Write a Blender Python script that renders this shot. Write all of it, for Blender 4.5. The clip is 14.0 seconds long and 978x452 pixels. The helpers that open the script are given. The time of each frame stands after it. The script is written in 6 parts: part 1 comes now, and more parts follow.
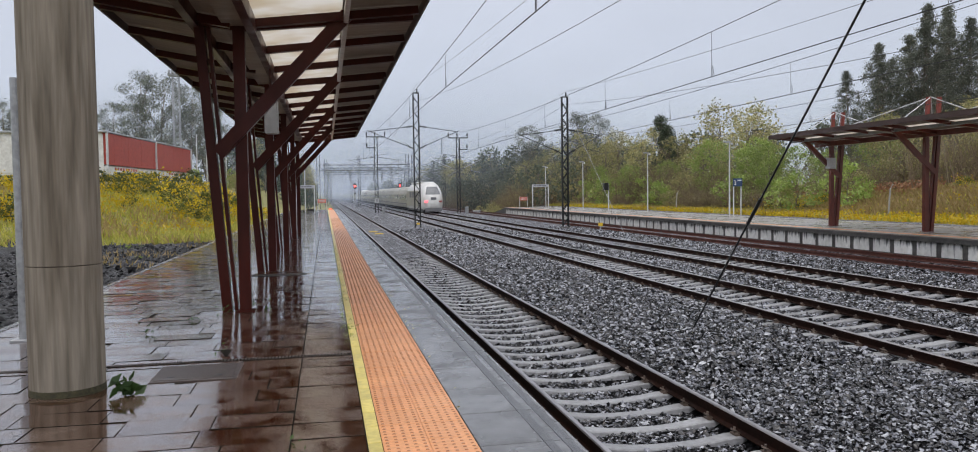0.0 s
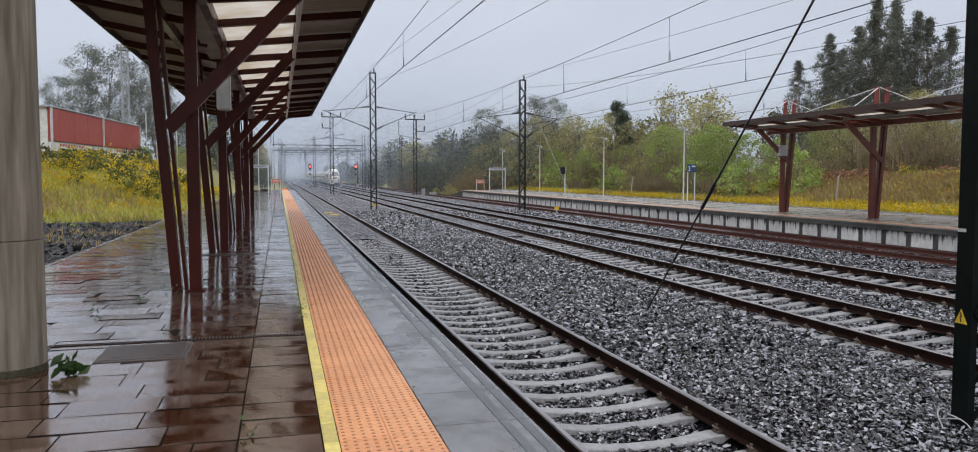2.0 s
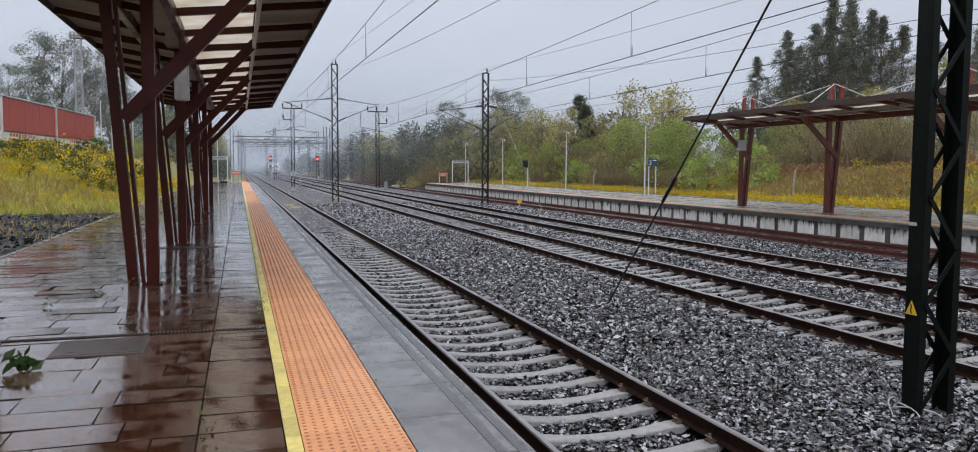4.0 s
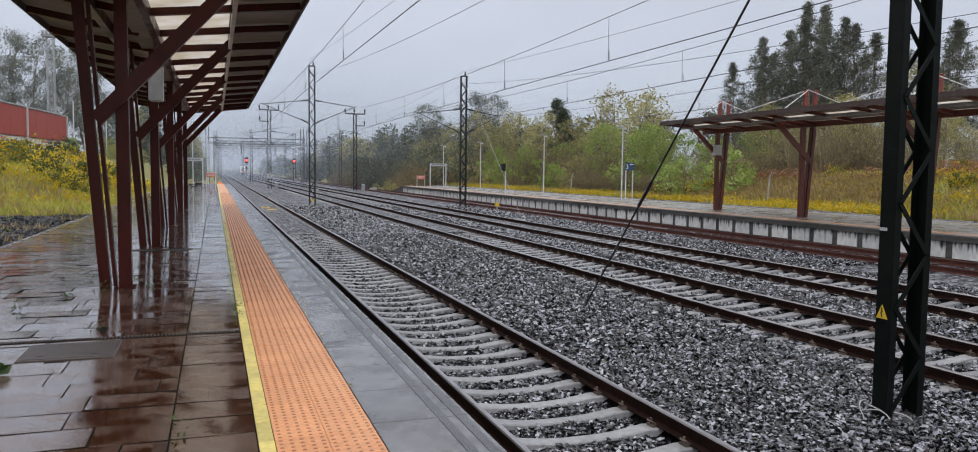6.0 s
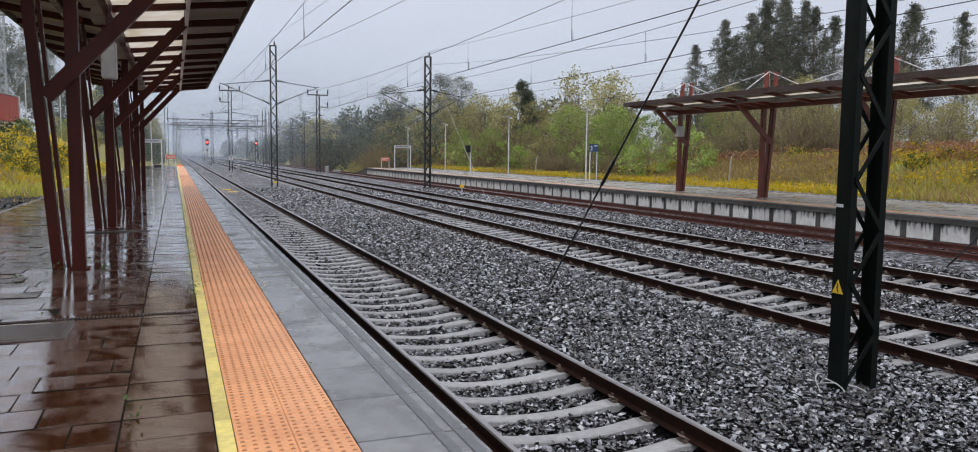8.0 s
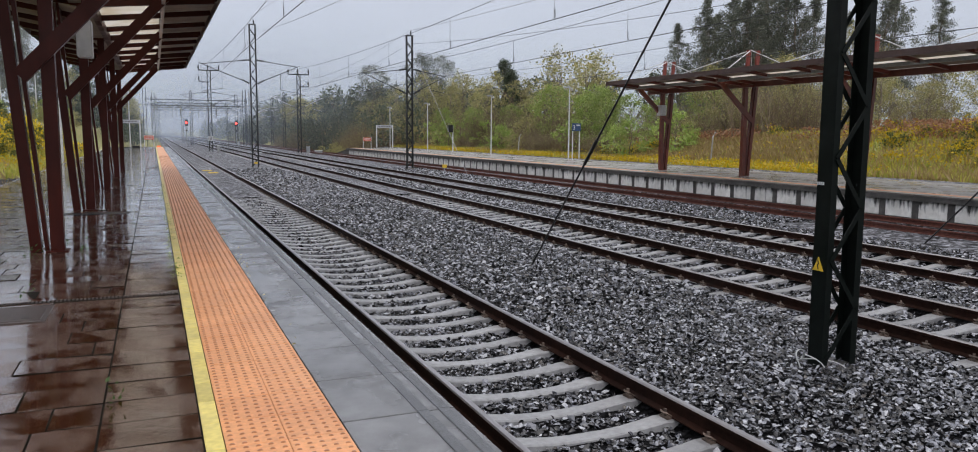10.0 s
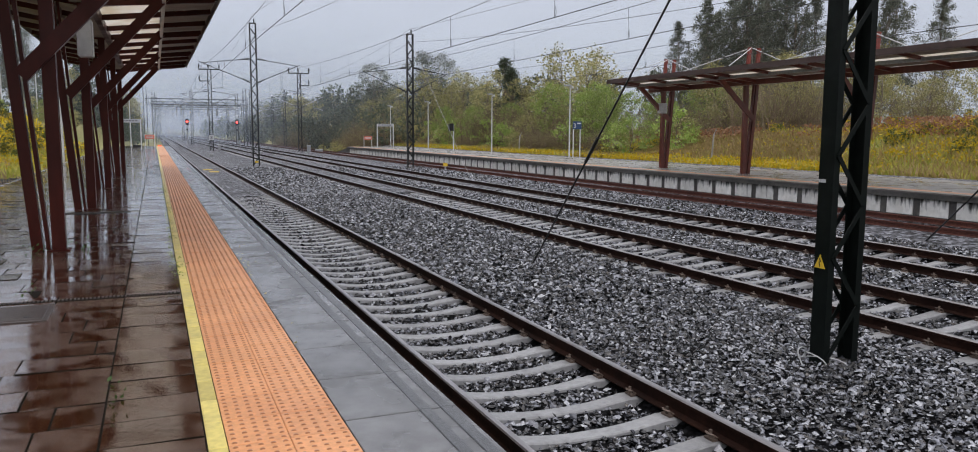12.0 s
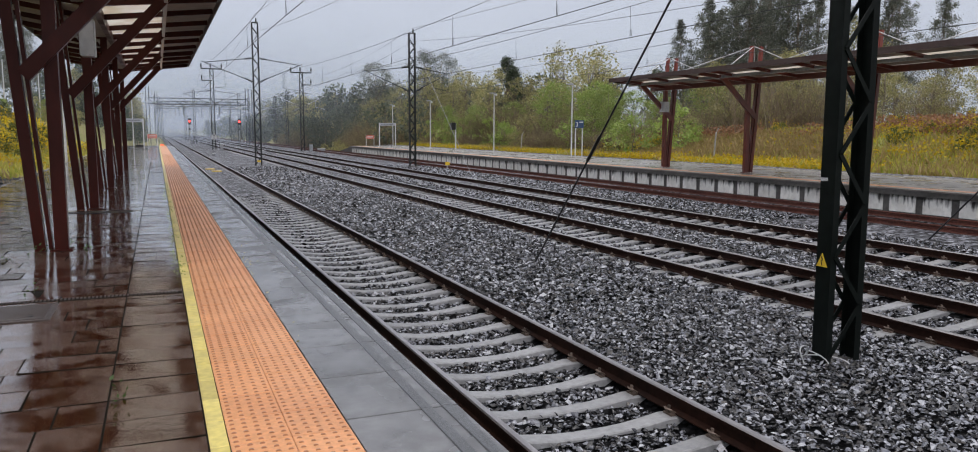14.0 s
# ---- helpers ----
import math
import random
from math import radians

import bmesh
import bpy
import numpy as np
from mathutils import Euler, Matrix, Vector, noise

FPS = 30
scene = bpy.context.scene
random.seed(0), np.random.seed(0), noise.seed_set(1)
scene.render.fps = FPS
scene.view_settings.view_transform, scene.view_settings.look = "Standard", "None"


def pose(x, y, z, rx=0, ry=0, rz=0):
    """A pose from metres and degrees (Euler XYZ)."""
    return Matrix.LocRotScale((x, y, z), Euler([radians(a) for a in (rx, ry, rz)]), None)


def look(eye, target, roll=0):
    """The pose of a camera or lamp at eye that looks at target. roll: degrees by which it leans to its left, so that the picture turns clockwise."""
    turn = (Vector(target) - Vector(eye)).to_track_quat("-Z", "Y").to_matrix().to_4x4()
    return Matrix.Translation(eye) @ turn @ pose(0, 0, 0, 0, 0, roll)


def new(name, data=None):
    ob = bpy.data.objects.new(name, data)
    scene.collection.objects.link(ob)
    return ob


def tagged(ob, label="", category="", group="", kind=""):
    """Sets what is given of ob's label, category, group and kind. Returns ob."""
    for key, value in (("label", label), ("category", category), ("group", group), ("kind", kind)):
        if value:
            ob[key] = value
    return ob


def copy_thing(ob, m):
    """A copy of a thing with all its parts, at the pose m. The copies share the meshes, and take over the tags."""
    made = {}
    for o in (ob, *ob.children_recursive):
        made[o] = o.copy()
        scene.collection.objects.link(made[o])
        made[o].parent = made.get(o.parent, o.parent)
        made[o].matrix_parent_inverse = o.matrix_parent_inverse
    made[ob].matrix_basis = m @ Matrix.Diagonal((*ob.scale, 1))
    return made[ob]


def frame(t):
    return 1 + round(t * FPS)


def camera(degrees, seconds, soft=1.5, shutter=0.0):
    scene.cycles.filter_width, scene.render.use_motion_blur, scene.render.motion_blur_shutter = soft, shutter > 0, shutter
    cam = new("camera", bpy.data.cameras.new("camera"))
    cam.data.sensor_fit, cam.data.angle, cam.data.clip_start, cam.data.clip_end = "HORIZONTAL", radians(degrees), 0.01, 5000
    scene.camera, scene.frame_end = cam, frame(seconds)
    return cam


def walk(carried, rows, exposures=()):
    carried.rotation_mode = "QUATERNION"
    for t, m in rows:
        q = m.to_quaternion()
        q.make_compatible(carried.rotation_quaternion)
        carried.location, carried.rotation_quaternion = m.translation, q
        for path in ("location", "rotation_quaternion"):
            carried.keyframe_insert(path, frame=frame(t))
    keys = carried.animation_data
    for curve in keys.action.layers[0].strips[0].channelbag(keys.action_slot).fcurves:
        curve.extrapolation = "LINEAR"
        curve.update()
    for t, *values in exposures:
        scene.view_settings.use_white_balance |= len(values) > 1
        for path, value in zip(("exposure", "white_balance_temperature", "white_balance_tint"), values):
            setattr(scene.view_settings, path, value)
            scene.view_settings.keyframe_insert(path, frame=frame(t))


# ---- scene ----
cam = camera(63.47, 14.0, soft=1.0)
PATH = [
    (0.0, pose(-0.065, -0.092, 1.730, 87.603, 0.788, -11.705)),
    (0.5, pose(-0.073, -0.092, 1.726, 87.989, 0.513, -11.874)),
    (1.0, pose(-0.073, -0.074, 1.699, 87.200, 0.297, -12.437)),
    (1.5, pose(-0.065, -0.051, 1.694, 86.761, 0.189, -13.720)),
    (2.0, pose(-0.058, -0.030, 1.695, 86.359, -0.034, -14.825)),
    (2.5, pose(-0.065, -0.028, 1.695, 86.085, -0.152, -15.671)),
    (3.0, pose(-0.070, -0.035, 1.694, 85.927, -0.182, -16.346)),
    (5.5, pose(-0.049, -0.035, 1.694, 86.035, -0.585, -18.787)),
    (6.0, pose(-0.051, -0.039, 1.699, 86.104, -0.649, -19.098)),
    (6.5, pose(-0.049, -0.037, 1.696, 86.282, -0.780, -19.448)),
    (7.0, pose(-0.034, -0.035, 1.696, 86.492, -0.744, -19.755)),
    (7.5, pose(-0.008, -0.028, 1.676, 86.271, -0.685, -20.540)),
    (8.0, pose(-0.002, -0.015, 1.649, 84.852, -0.621, -21.612)),
    (8.5, pose(-0.002, -0.007, 1.641, 83.825, -0.608, -22.525)),
    (11.0, pose(-0.003, 0.001, 1.644, 83.360, -0.427, -22.894)),
    (11.5, pose(-0.007, 0.004, 1.642, 83.314, -0.343, -22.831)),
    (12.0, pose(-0.006, 0.003, 1.641, 83.293, -0.288, -22.828)),
    (12.5, pose(-0.004, 0.004, 1.640, 83.290, -0.261, -22.762)),
    (13.0, pose(-0.001, -0.001, 1.642, 83.275, -0.219, -22.711)),
    (13.5, pose(0.001, 0.001, 1.641, 83.234, -0.246, -22.686)),
    (14.0, pose(0.000, 0.000, 1.640, 83.220, -0.200, -22.670)),
]
walk(cam, PATH, ((0.0, 0.10, 6700, 12), (3.0, 0.09, 6700, 12), (5.5, 0.07, 6700, 12), (7.5, 0.16, 6700, 12), (8.5, 0.14, 6700, 12), (11.0, 0.03, 6750, 13), (14.0, 0.03, 6750, 13)))

# ---- world, sun, exposure ----
world = bpy.data.worlds.new("overcast_sky")
world.use_nodes = True
scene.world = world
wn, wl = world.node_tree.nodes, world.node_tree.links
wn.clear()
w_out = wn.new("ShaderNodeOutputWorld")
w_add = wn.new("ShaderNodeAddShader")
w_sky = wn.new("ShaderNodeTexSky")
w_sky.sky_type = "NISHITA"
w_sky.sun_disc = False
w_sky.sun_elevation = radians(48)
w_sky.sun_rotation = radians(200)
w_bg1 = wn.new("ShaderNodeBackground")
w_bg1.inputs["Strength"].default_value = 0.012
w_bg2 = wn.new("ShaderNodeBackground")
w_tc = wn.new("ShaderNodeTexCoord")
w_sep = wn.new("ShaderNodeSeparateXYZ")
w_ramp = wn.new("ShaderNodeValToRGB")
w_ramp.color_ramp.elements[0].position = 0.0
w_ramp.color_ramp.elements[0].color = (0.325, 0.365, 0.445, 1)
w_ramp.color_ramp.elements[1].position = 1.0
w_ramp.color_ramp.elements[1].color = (1.2, 1.22, 1.26, 1)
e = w_ramp.color_ramp.elements.new(0.13)
e.color = (0.455, 0.50, 0.59, 1)
e = w_ramp.color_ramp.elements.new(0.32)
e.color = (0.525, 0.57, 0.66, 1)
w_noise = wn.new("ShaderNodeTexNoise")
w_noise.inputs["Scale"].default_value = 2.2
w_noise.inputs["Detail"].default_value = 5.0
w_map = wn.new("ShaderNodeMapping")
w_map.inputs["Scale"].default_value = (1.0, 1.0, 3.0)
w_mr = wn.new("ShaderNodeMapRange")
w_mr.inputs["From Min"].default_value = 0.3
w_mr.inputs["From Max"].default_value = 0.7
w_mr.inputs["To Min"].default_value = 0.93
w_mr.inputs["To Max"].default_value = 1.07
w_mul = wn.new("ShaderNodeMix")
w_mul.data_type, w_mul.blend_type = "RGBA", "MULTIPLY"
w_mul.inputs[0].default_value = 1.0
wl.new(w_tc.outputs["Generated"], w_sep.inputs[0])
wl.new(w_sep.outputs["Z"], w_ramp.inputs[0])
wl.new(w_tc.outputs["Generated"], w_map.inputs[0])
wl.new(w_map.outputs[0], w_noise.inputs["Vector"])
wl.new(w_noise.outputs[0], w_mr.inputs[0])
wl.new(w_ramp.outputs[0], w_mul.inputs[6])
wl.new(w_mr.outputs[0], w_mul.inputs[7])
wl.new(w_mul.outputs[2], w_bg2.inputs[0])
w_bg2.inputs["Strength"].default_value = 1.10
wl.new(w_sky.outputs[0], w_bg1.inputs[0])
wl.new(w_bg1.outputs[0], w_add.inputs[0])
wl.new(w_bg2.outputs[0], w_add.inputs[1])
wl.new(w_add.outputs[0], w_out.inputs[0])

sun_data = bpy.data.lights.new("sun", "SUN")
sun_data.energy = 0.6
sun_data.angle = radians(35)
sun_data.color = (1.0, 0.98, 0.95)
sun_ob = new("sun", sun_data)
sun_ob.matrix_world = look((-10, -25, 40), (0, 0, 0))


# ---- materials ----
def mat(name, base, rough=0.6, metal=0.0, scale=8.0, vary=0.25, bump=0.0, bump_scale=60.0, second=None, amount=0.5,
        rough_vary=0.0, island=0.0, rand=0.0, stretch=(1, 1, 1), spec=0.5, trans=0.0, blotch=1.2):
    """A surface: base colour with fine grain, broad stains of a second colour, wear in its gloss, relief."""
    m = bpy.data.materials.new(name)
    m.use_nodes = True
    n, l = m.node_tree.nodes, m.node_tree.links
    b = n["Principled BSDF"]
    tc = n.new("ShaderNodeTexCoord")
    geo = n.new("ShaderNodeNewGeometry")
    mp = n.new("ShaderNodeMapping")
    mp.inputs["Scale"].default_value = stretch
    l.new(geo.outputs["Position"], mp.inputs[0])
    fine = n.new("ShaderNodeTexNoise")
    fine.inputs["Scale"].default_value, fine.inputs["Detail"].default_value = scale, 6
    l.new(mp.outputs[0], fine.inputs["Vector"])
    broad = n.new("ShaderNodeTexNoise")
    broad.inputs["Scale"].default_value, broad.inputs["Detail"].default_value = blotch, 3
    l.new(mp.outputs[0], broad.inputs["Vector"])
    ramp = n.new("ShaderNodeMapRange")
    ramp.inputs["From Min"].default_value, ramp.inputs["From Max"].default_value = 0.4, 0.65
    l.new(broad.outputs[0], ramp.inputs[0])
    fac = n.new("ShaderNodeMath")
    fac.operation = "MULTIPLY"
    l.new(ramp.outputs[0], fac.inputs[0])
    fac.inputs[1].default_value = amount
    mix = n.new("ShaderNodeMix")
    mix.data_type = "RGBA"
    l.new(fac.outputs[0], mix.inputs[0])
    second = second or tuple(c * 0.7 for c in base)
    mix.inputs[6].default_value, mix.inputs[7].default_value = (*base, 1), (*second, 1)
    fr = n.new("ShaderNodeMapRange")
    fr.inputs["From Min"].default_value, fr.inputs["From Max"].default_value = 0.3, 0.7
    fr.inputs["To Min"].default_value, fr.inputs["To Max"].default_value = 1 - vary, 1 + vary
    l.new(fine.outputs[0], fr.inputs[0])
    mul = n.new("ShaderNodeMix")
    mul.data_type, mul.blend_type = "RGBA", "MULTIPLY"
    mul.inputs[0].default_value = 1.0
    l.new(mix.outputs[2], mul.inputs[6])
    l.new(fr.outputs[0], mul.inputs[7])
    col = mul.outputs[2]
    for src, k in ((geo.outputs["Random Per Island"], island), (None, rand)):
        if k:
            if src is None:
                src = n.new("ShaderNodeObjectInfo").outputs["Random"]
            r2 = n.new("ShaderNodeMapRange")
            r2.inputs["To Min"].default_value, r2.inputs["To Max"].default_value = 1 - k, 1 + k
            l.new(src, r2.inputs[0])
            m2 = n.new("ShaderNodeMix")
            m2.data_type, m2.blend_type = "RGBA", "MULTIPLY"
            m2.inputs[0].default_value = 1.0
            l.new(col, m2.inputs[6])
            l.new(r2.outputs[0], m2.inputs[7])
            col = m2.outputs[2]
    l.new(col, b.inputs["Base Color"])
    b.inputs["Metallic"].default_value = metal
    b.inputs["Specular IOR Level"].default_value = spec
    if rough_vary:
        rr = n.new("ShaderNodeMapRange")
        rr.inputs["From Min"].default_value, rr.inputs["From Max"].default_value = 0.38, 0.62
        rr.inputs["To Min"].default_value, rr.inputs["To Max"].default_value = max(rough - rough_vary, 0.02), rough + rough_vary
        l.new(broad.outputs[0], rr.inputs[0])
        l.new(rr.outputs[0], b.inputs["Roughness"])
    else:
        b.inputs["Roughness"].default_value = rough
    if bump:
        bn = n.new("ShaderNodeTexNoise")
        bn.inputs["Scale"].default_value, bn.inputs["Detail"].default_value = bump_scale, 4
        l.new(mp.outputs[0], bn.inputs["Vector"])
        bp = n.new("ShaderNodeBump")
        bp.inputs["Strength"].default_value, bp.inputs["Distance"].default_value = bump, 0.02
        l.new(bn.outputs[0], bp.inputs["Height"])
        l.new(bp.outputs[0], b.inputs["Normal"])
    if trans:
        b.inputs["Transmission Weight"].default_value = trans
    return m


def glow(name, colour, strength):
    m = bpy.data.materials.new(name)
    m.use_nodes = True
    b = m.node_tree.nodes["Principled BSDF"]
    b.inputs["Base Color"].default_value = (*colour, 1)
    b.inputs["Emission Color"].default_value = (*colour, 1)
    b.inputs["Emission Strength"].default_value = strength
    return m


def leaf_mat(name, a, b2, wet=0.45):
    m = bpy.data.materials.new(name)
    m.use_nodes = True
    n, l = m.node_tree.nodes, m.node_tree.links
    bs = n["Principled BSDF"]
    geo = n.new("ShaderNodeNewGeometry")
    oi = n.new("ShaderNodeObjectInfo")
    mix = n.new("ShaderNodeMix")
    mix.data_type = "RGBA"
    mix.inputs[6].default_value, mix.inputs[7].default_value = (*a, 1), (*b2, 1)
    l.new(geo.outputs["Random Per Island"], mix.inputs[0])
    mr = n.new("ShaderNodeMapRange")
    mr.inputs["To Min"].default_value, mr.inputs["To Max"].default_value = 0.75, 1.25
    l.new(oi.outputs["Random"], mr.inputs[0])
    mu = n.new("ShaderNodeMix")
    mu.data_type, mu.blend_type = "RGBA", "MULTIPLY"
    mu.inputs[0].default_value = 1.0
    l.new(mix.outputs[2], mu.inputs[6])
    l.new(mr.outputs[0], mu.inputs[7])
    l.new(mu.outputs[2], bs.inputs["Base Color"])
    bs.inputs["Roughness"].default_value = wet
    tr = n.new("ShaderNodeBsdfTranslucent")
    l.new(mu.outputs[2], tr.inputs[0])
    ms = n.new("ShaderNodeMixShader")
    ms.inputs[0].default_value = 0.45
    out = n["Material Output"]
    l.new(bs.outputs[0], ms.inputs[1])
    l.new(tr.outputs[0], ms.inputs[2])
    l.new(ms.outputs[0], out.inputs[0])
    return m


def stone_mat(name, dark, light, cell, rough=0.6, spec=0.25):
    """Crushed wet stone: every stone its own tone, painted shade in the gaps, with relief, for stretches where single
    stones are too small to build.
    """
    m = bpy.data.materials.new(name)
    m.use_nodes = True
    n, l = m.node_tree.nodes, m.node_tree.links
    b = n["Principled BSDF"]
    geo = n.new("ShaderNodeNewGeometry")
    vo = n.new("ShaderNodeTexVoronoi")
    vo.inputs["Scale"].default_value = cell
    l.new(geo.outputs["Position"], vo.inputs["Vector"])
    sep = n.new("ShaderNodeSeparateColor")
    l.new(vo.outputs["Color"], sep.inputs[0])
    ramp = n.new("ShaderNodeValToRGB")
    ramp.color_ramp.elements[0].color, ramp.color_ramp.elements[1].color = (*dark, 1), (*light, 1)
    ramp.color_ramp.elements[0].position, ramp.color_ramp.elements[1].position = 0.30, 0.95
    l.new(sep.outputs[0], ramp.inputs[0])
    # Darkens each cell towards its rim: crevice shade painted between the stones.
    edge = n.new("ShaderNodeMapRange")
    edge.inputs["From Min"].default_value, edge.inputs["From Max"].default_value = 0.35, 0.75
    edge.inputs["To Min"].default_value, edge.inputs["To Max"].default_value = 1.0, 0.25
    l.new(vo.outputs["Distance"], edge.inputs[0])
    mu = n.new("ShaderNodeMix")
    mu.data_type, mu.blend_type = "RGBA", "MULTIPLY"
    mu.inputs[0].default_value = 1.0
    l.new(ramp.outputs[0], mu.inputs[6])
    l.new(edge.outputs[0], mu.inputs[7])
    big = n.new("ShaderNodeTexNoise")
    big.inputs["Scale"].default_value = 0.7
    l.new(geo.outputs["Position"], big.inputs["Vector"])
    br = n.new("ShaderNodeMapRange")
    br.inputs["From Min"].default_value, br.inputs["From Max"].default_value = 0.3, 0.7
    br.inputs["To Min"].default_value, br.inputs["To Max"].default_value = 0.8, 1.2
    l.new(big.outputs[0], br.inputs[0])
    m3 = n.new("ShaderNodeMix")
    m3.data_type, m3.blend_type = "RGBA", "MULTIPLY"
    m3.inputs[0].default_value = 1.0
    l.new(mu.outputs[2], m3.inputs[6])
    l.new(br.outputs[0], m3.inputs[7])
    l.new(m3.outputs[2], b.inputs["Base Color"])
    b.inputs["Specular IOR Level"].default_value = spec
    b.inputs["Roughness"].default_value = rough
    bp = n.new("ShaderNodeBump")
    bp.invert = True
    bp.inputs["Strength"].default_value, bp.inputs["Distance"].default_value = 1.0, 0.04
    l.new(vo.outputs["Distance"], bp.inputs["Height"])
    l.new(bp.outputs[0], b.inputs["Normal"])
    return m


def island_stone(name):
    """Loose wet stones, most of them dark, some pale, a few brownish."""
    m = bpy.data.materials.new(name)
    m.use_nodes = True
    n, l = m.node_tree.nodes, m.node_tree.links
    b = n["Principled BSDF"]
    geo = n.new("ShaderNodeNewGeometry")
    ramp = n.new("ShaderNodeValToRGB")
    cr = ramp.color_ramp
    cr.elements[0].color, cr.elements[1].color = (0.005, 0.005, 0.006, 1), (0.50, 0.51, 0.55, 1)
    for p, c in ((0.33, (0.008, 0.008, 0.010, 1)), (0.50, (0.026, 0.027, 0.033, 1)), (0.54, (0.06, 0.05, 0.042, 1)), (0.60, (0.095, 0.10, 0.118, 1)), (0.82, (0.28, 0.29, 0.335, 1))):
        cr.elements.new(p).color = c
    l.new(geo.outputs["Random Per Island"], ramp.inputs[0])
    no = n.new("ShaderNodeTexNoise")
    no.inputs["Scale"].default_value, no.inputs["Detail"].default_value = 60.0, 4
    l.new(geo.outputs["Position"], no.inputs["Vector"])
    mr = n.new("ShaderNodeMapRange")
    mr.inputs["From Min"].default_value, mr.inputs["From Max"].default_value = 0.3, 0.7
    mr.inputs["To Min"].default_value, mr.inputs["To Max"].default_value = 0.65, 1.35
    l.new(no.outputs[0], mr.inputs[0])
    mu = n.new("ShaderNodeMix")
    mu.data_type, mu.blend_type = "RGBA", "MULTIPLY"
    mu.inputs[0].default_value = 1.0
    l.new(ramp.outputs[0], mu.inputs[6])
    l.new(mr.outputs[0], mu.inputs[7])
    l.new(mu.outputs[2], b.inputs["Base Color"])
    b.inputs["Roughness"].default_value = 0.22
    b.inputs["Specular IOR Level"].default_value = 0.85
    bp = n.new("ShaderNodeBump")
    bp.inputs["Strength"].default_value, bp.inputs["Distance"].default_value = 0.12, 0.006
    l.new(no.outputs[0], bp.inputs["Height"])
    l.new(bp.outputs[0], b.inputs["Normal"])
    return m


# Haze put into a flat translucent sheet: pale blue, thinner with height.
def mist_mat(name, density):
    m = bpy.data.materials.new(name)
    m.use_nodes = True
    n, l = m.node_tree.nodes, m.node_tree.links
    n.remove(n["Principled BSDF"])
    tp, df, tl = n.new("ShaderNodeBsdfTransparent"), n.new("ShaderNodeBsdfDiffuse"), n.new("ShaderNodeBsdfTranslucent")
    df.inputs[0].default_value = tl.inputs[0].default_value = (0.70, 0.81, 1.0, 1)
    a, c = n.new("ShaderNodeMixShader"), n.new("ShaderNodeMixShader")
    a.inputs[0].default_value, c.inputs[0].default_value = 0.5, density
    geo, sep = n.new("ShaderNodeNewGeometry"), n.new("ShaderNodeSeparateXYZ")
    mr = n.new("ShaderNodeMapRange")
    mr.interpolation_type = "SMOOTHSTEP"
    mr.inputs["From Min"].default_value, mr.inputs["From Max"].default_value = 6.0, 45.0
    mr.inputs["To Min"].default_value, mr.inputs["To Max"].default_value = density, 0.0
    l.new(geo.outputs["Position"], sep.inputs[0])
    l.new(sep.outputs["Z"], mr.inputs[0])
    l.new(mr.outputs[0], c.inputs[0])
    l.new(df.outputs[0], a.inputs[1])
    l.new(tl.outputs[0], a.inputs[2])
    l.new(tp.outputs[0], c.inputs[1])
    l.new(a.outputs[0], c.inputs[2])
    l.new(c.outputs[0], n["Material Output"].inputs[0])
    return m


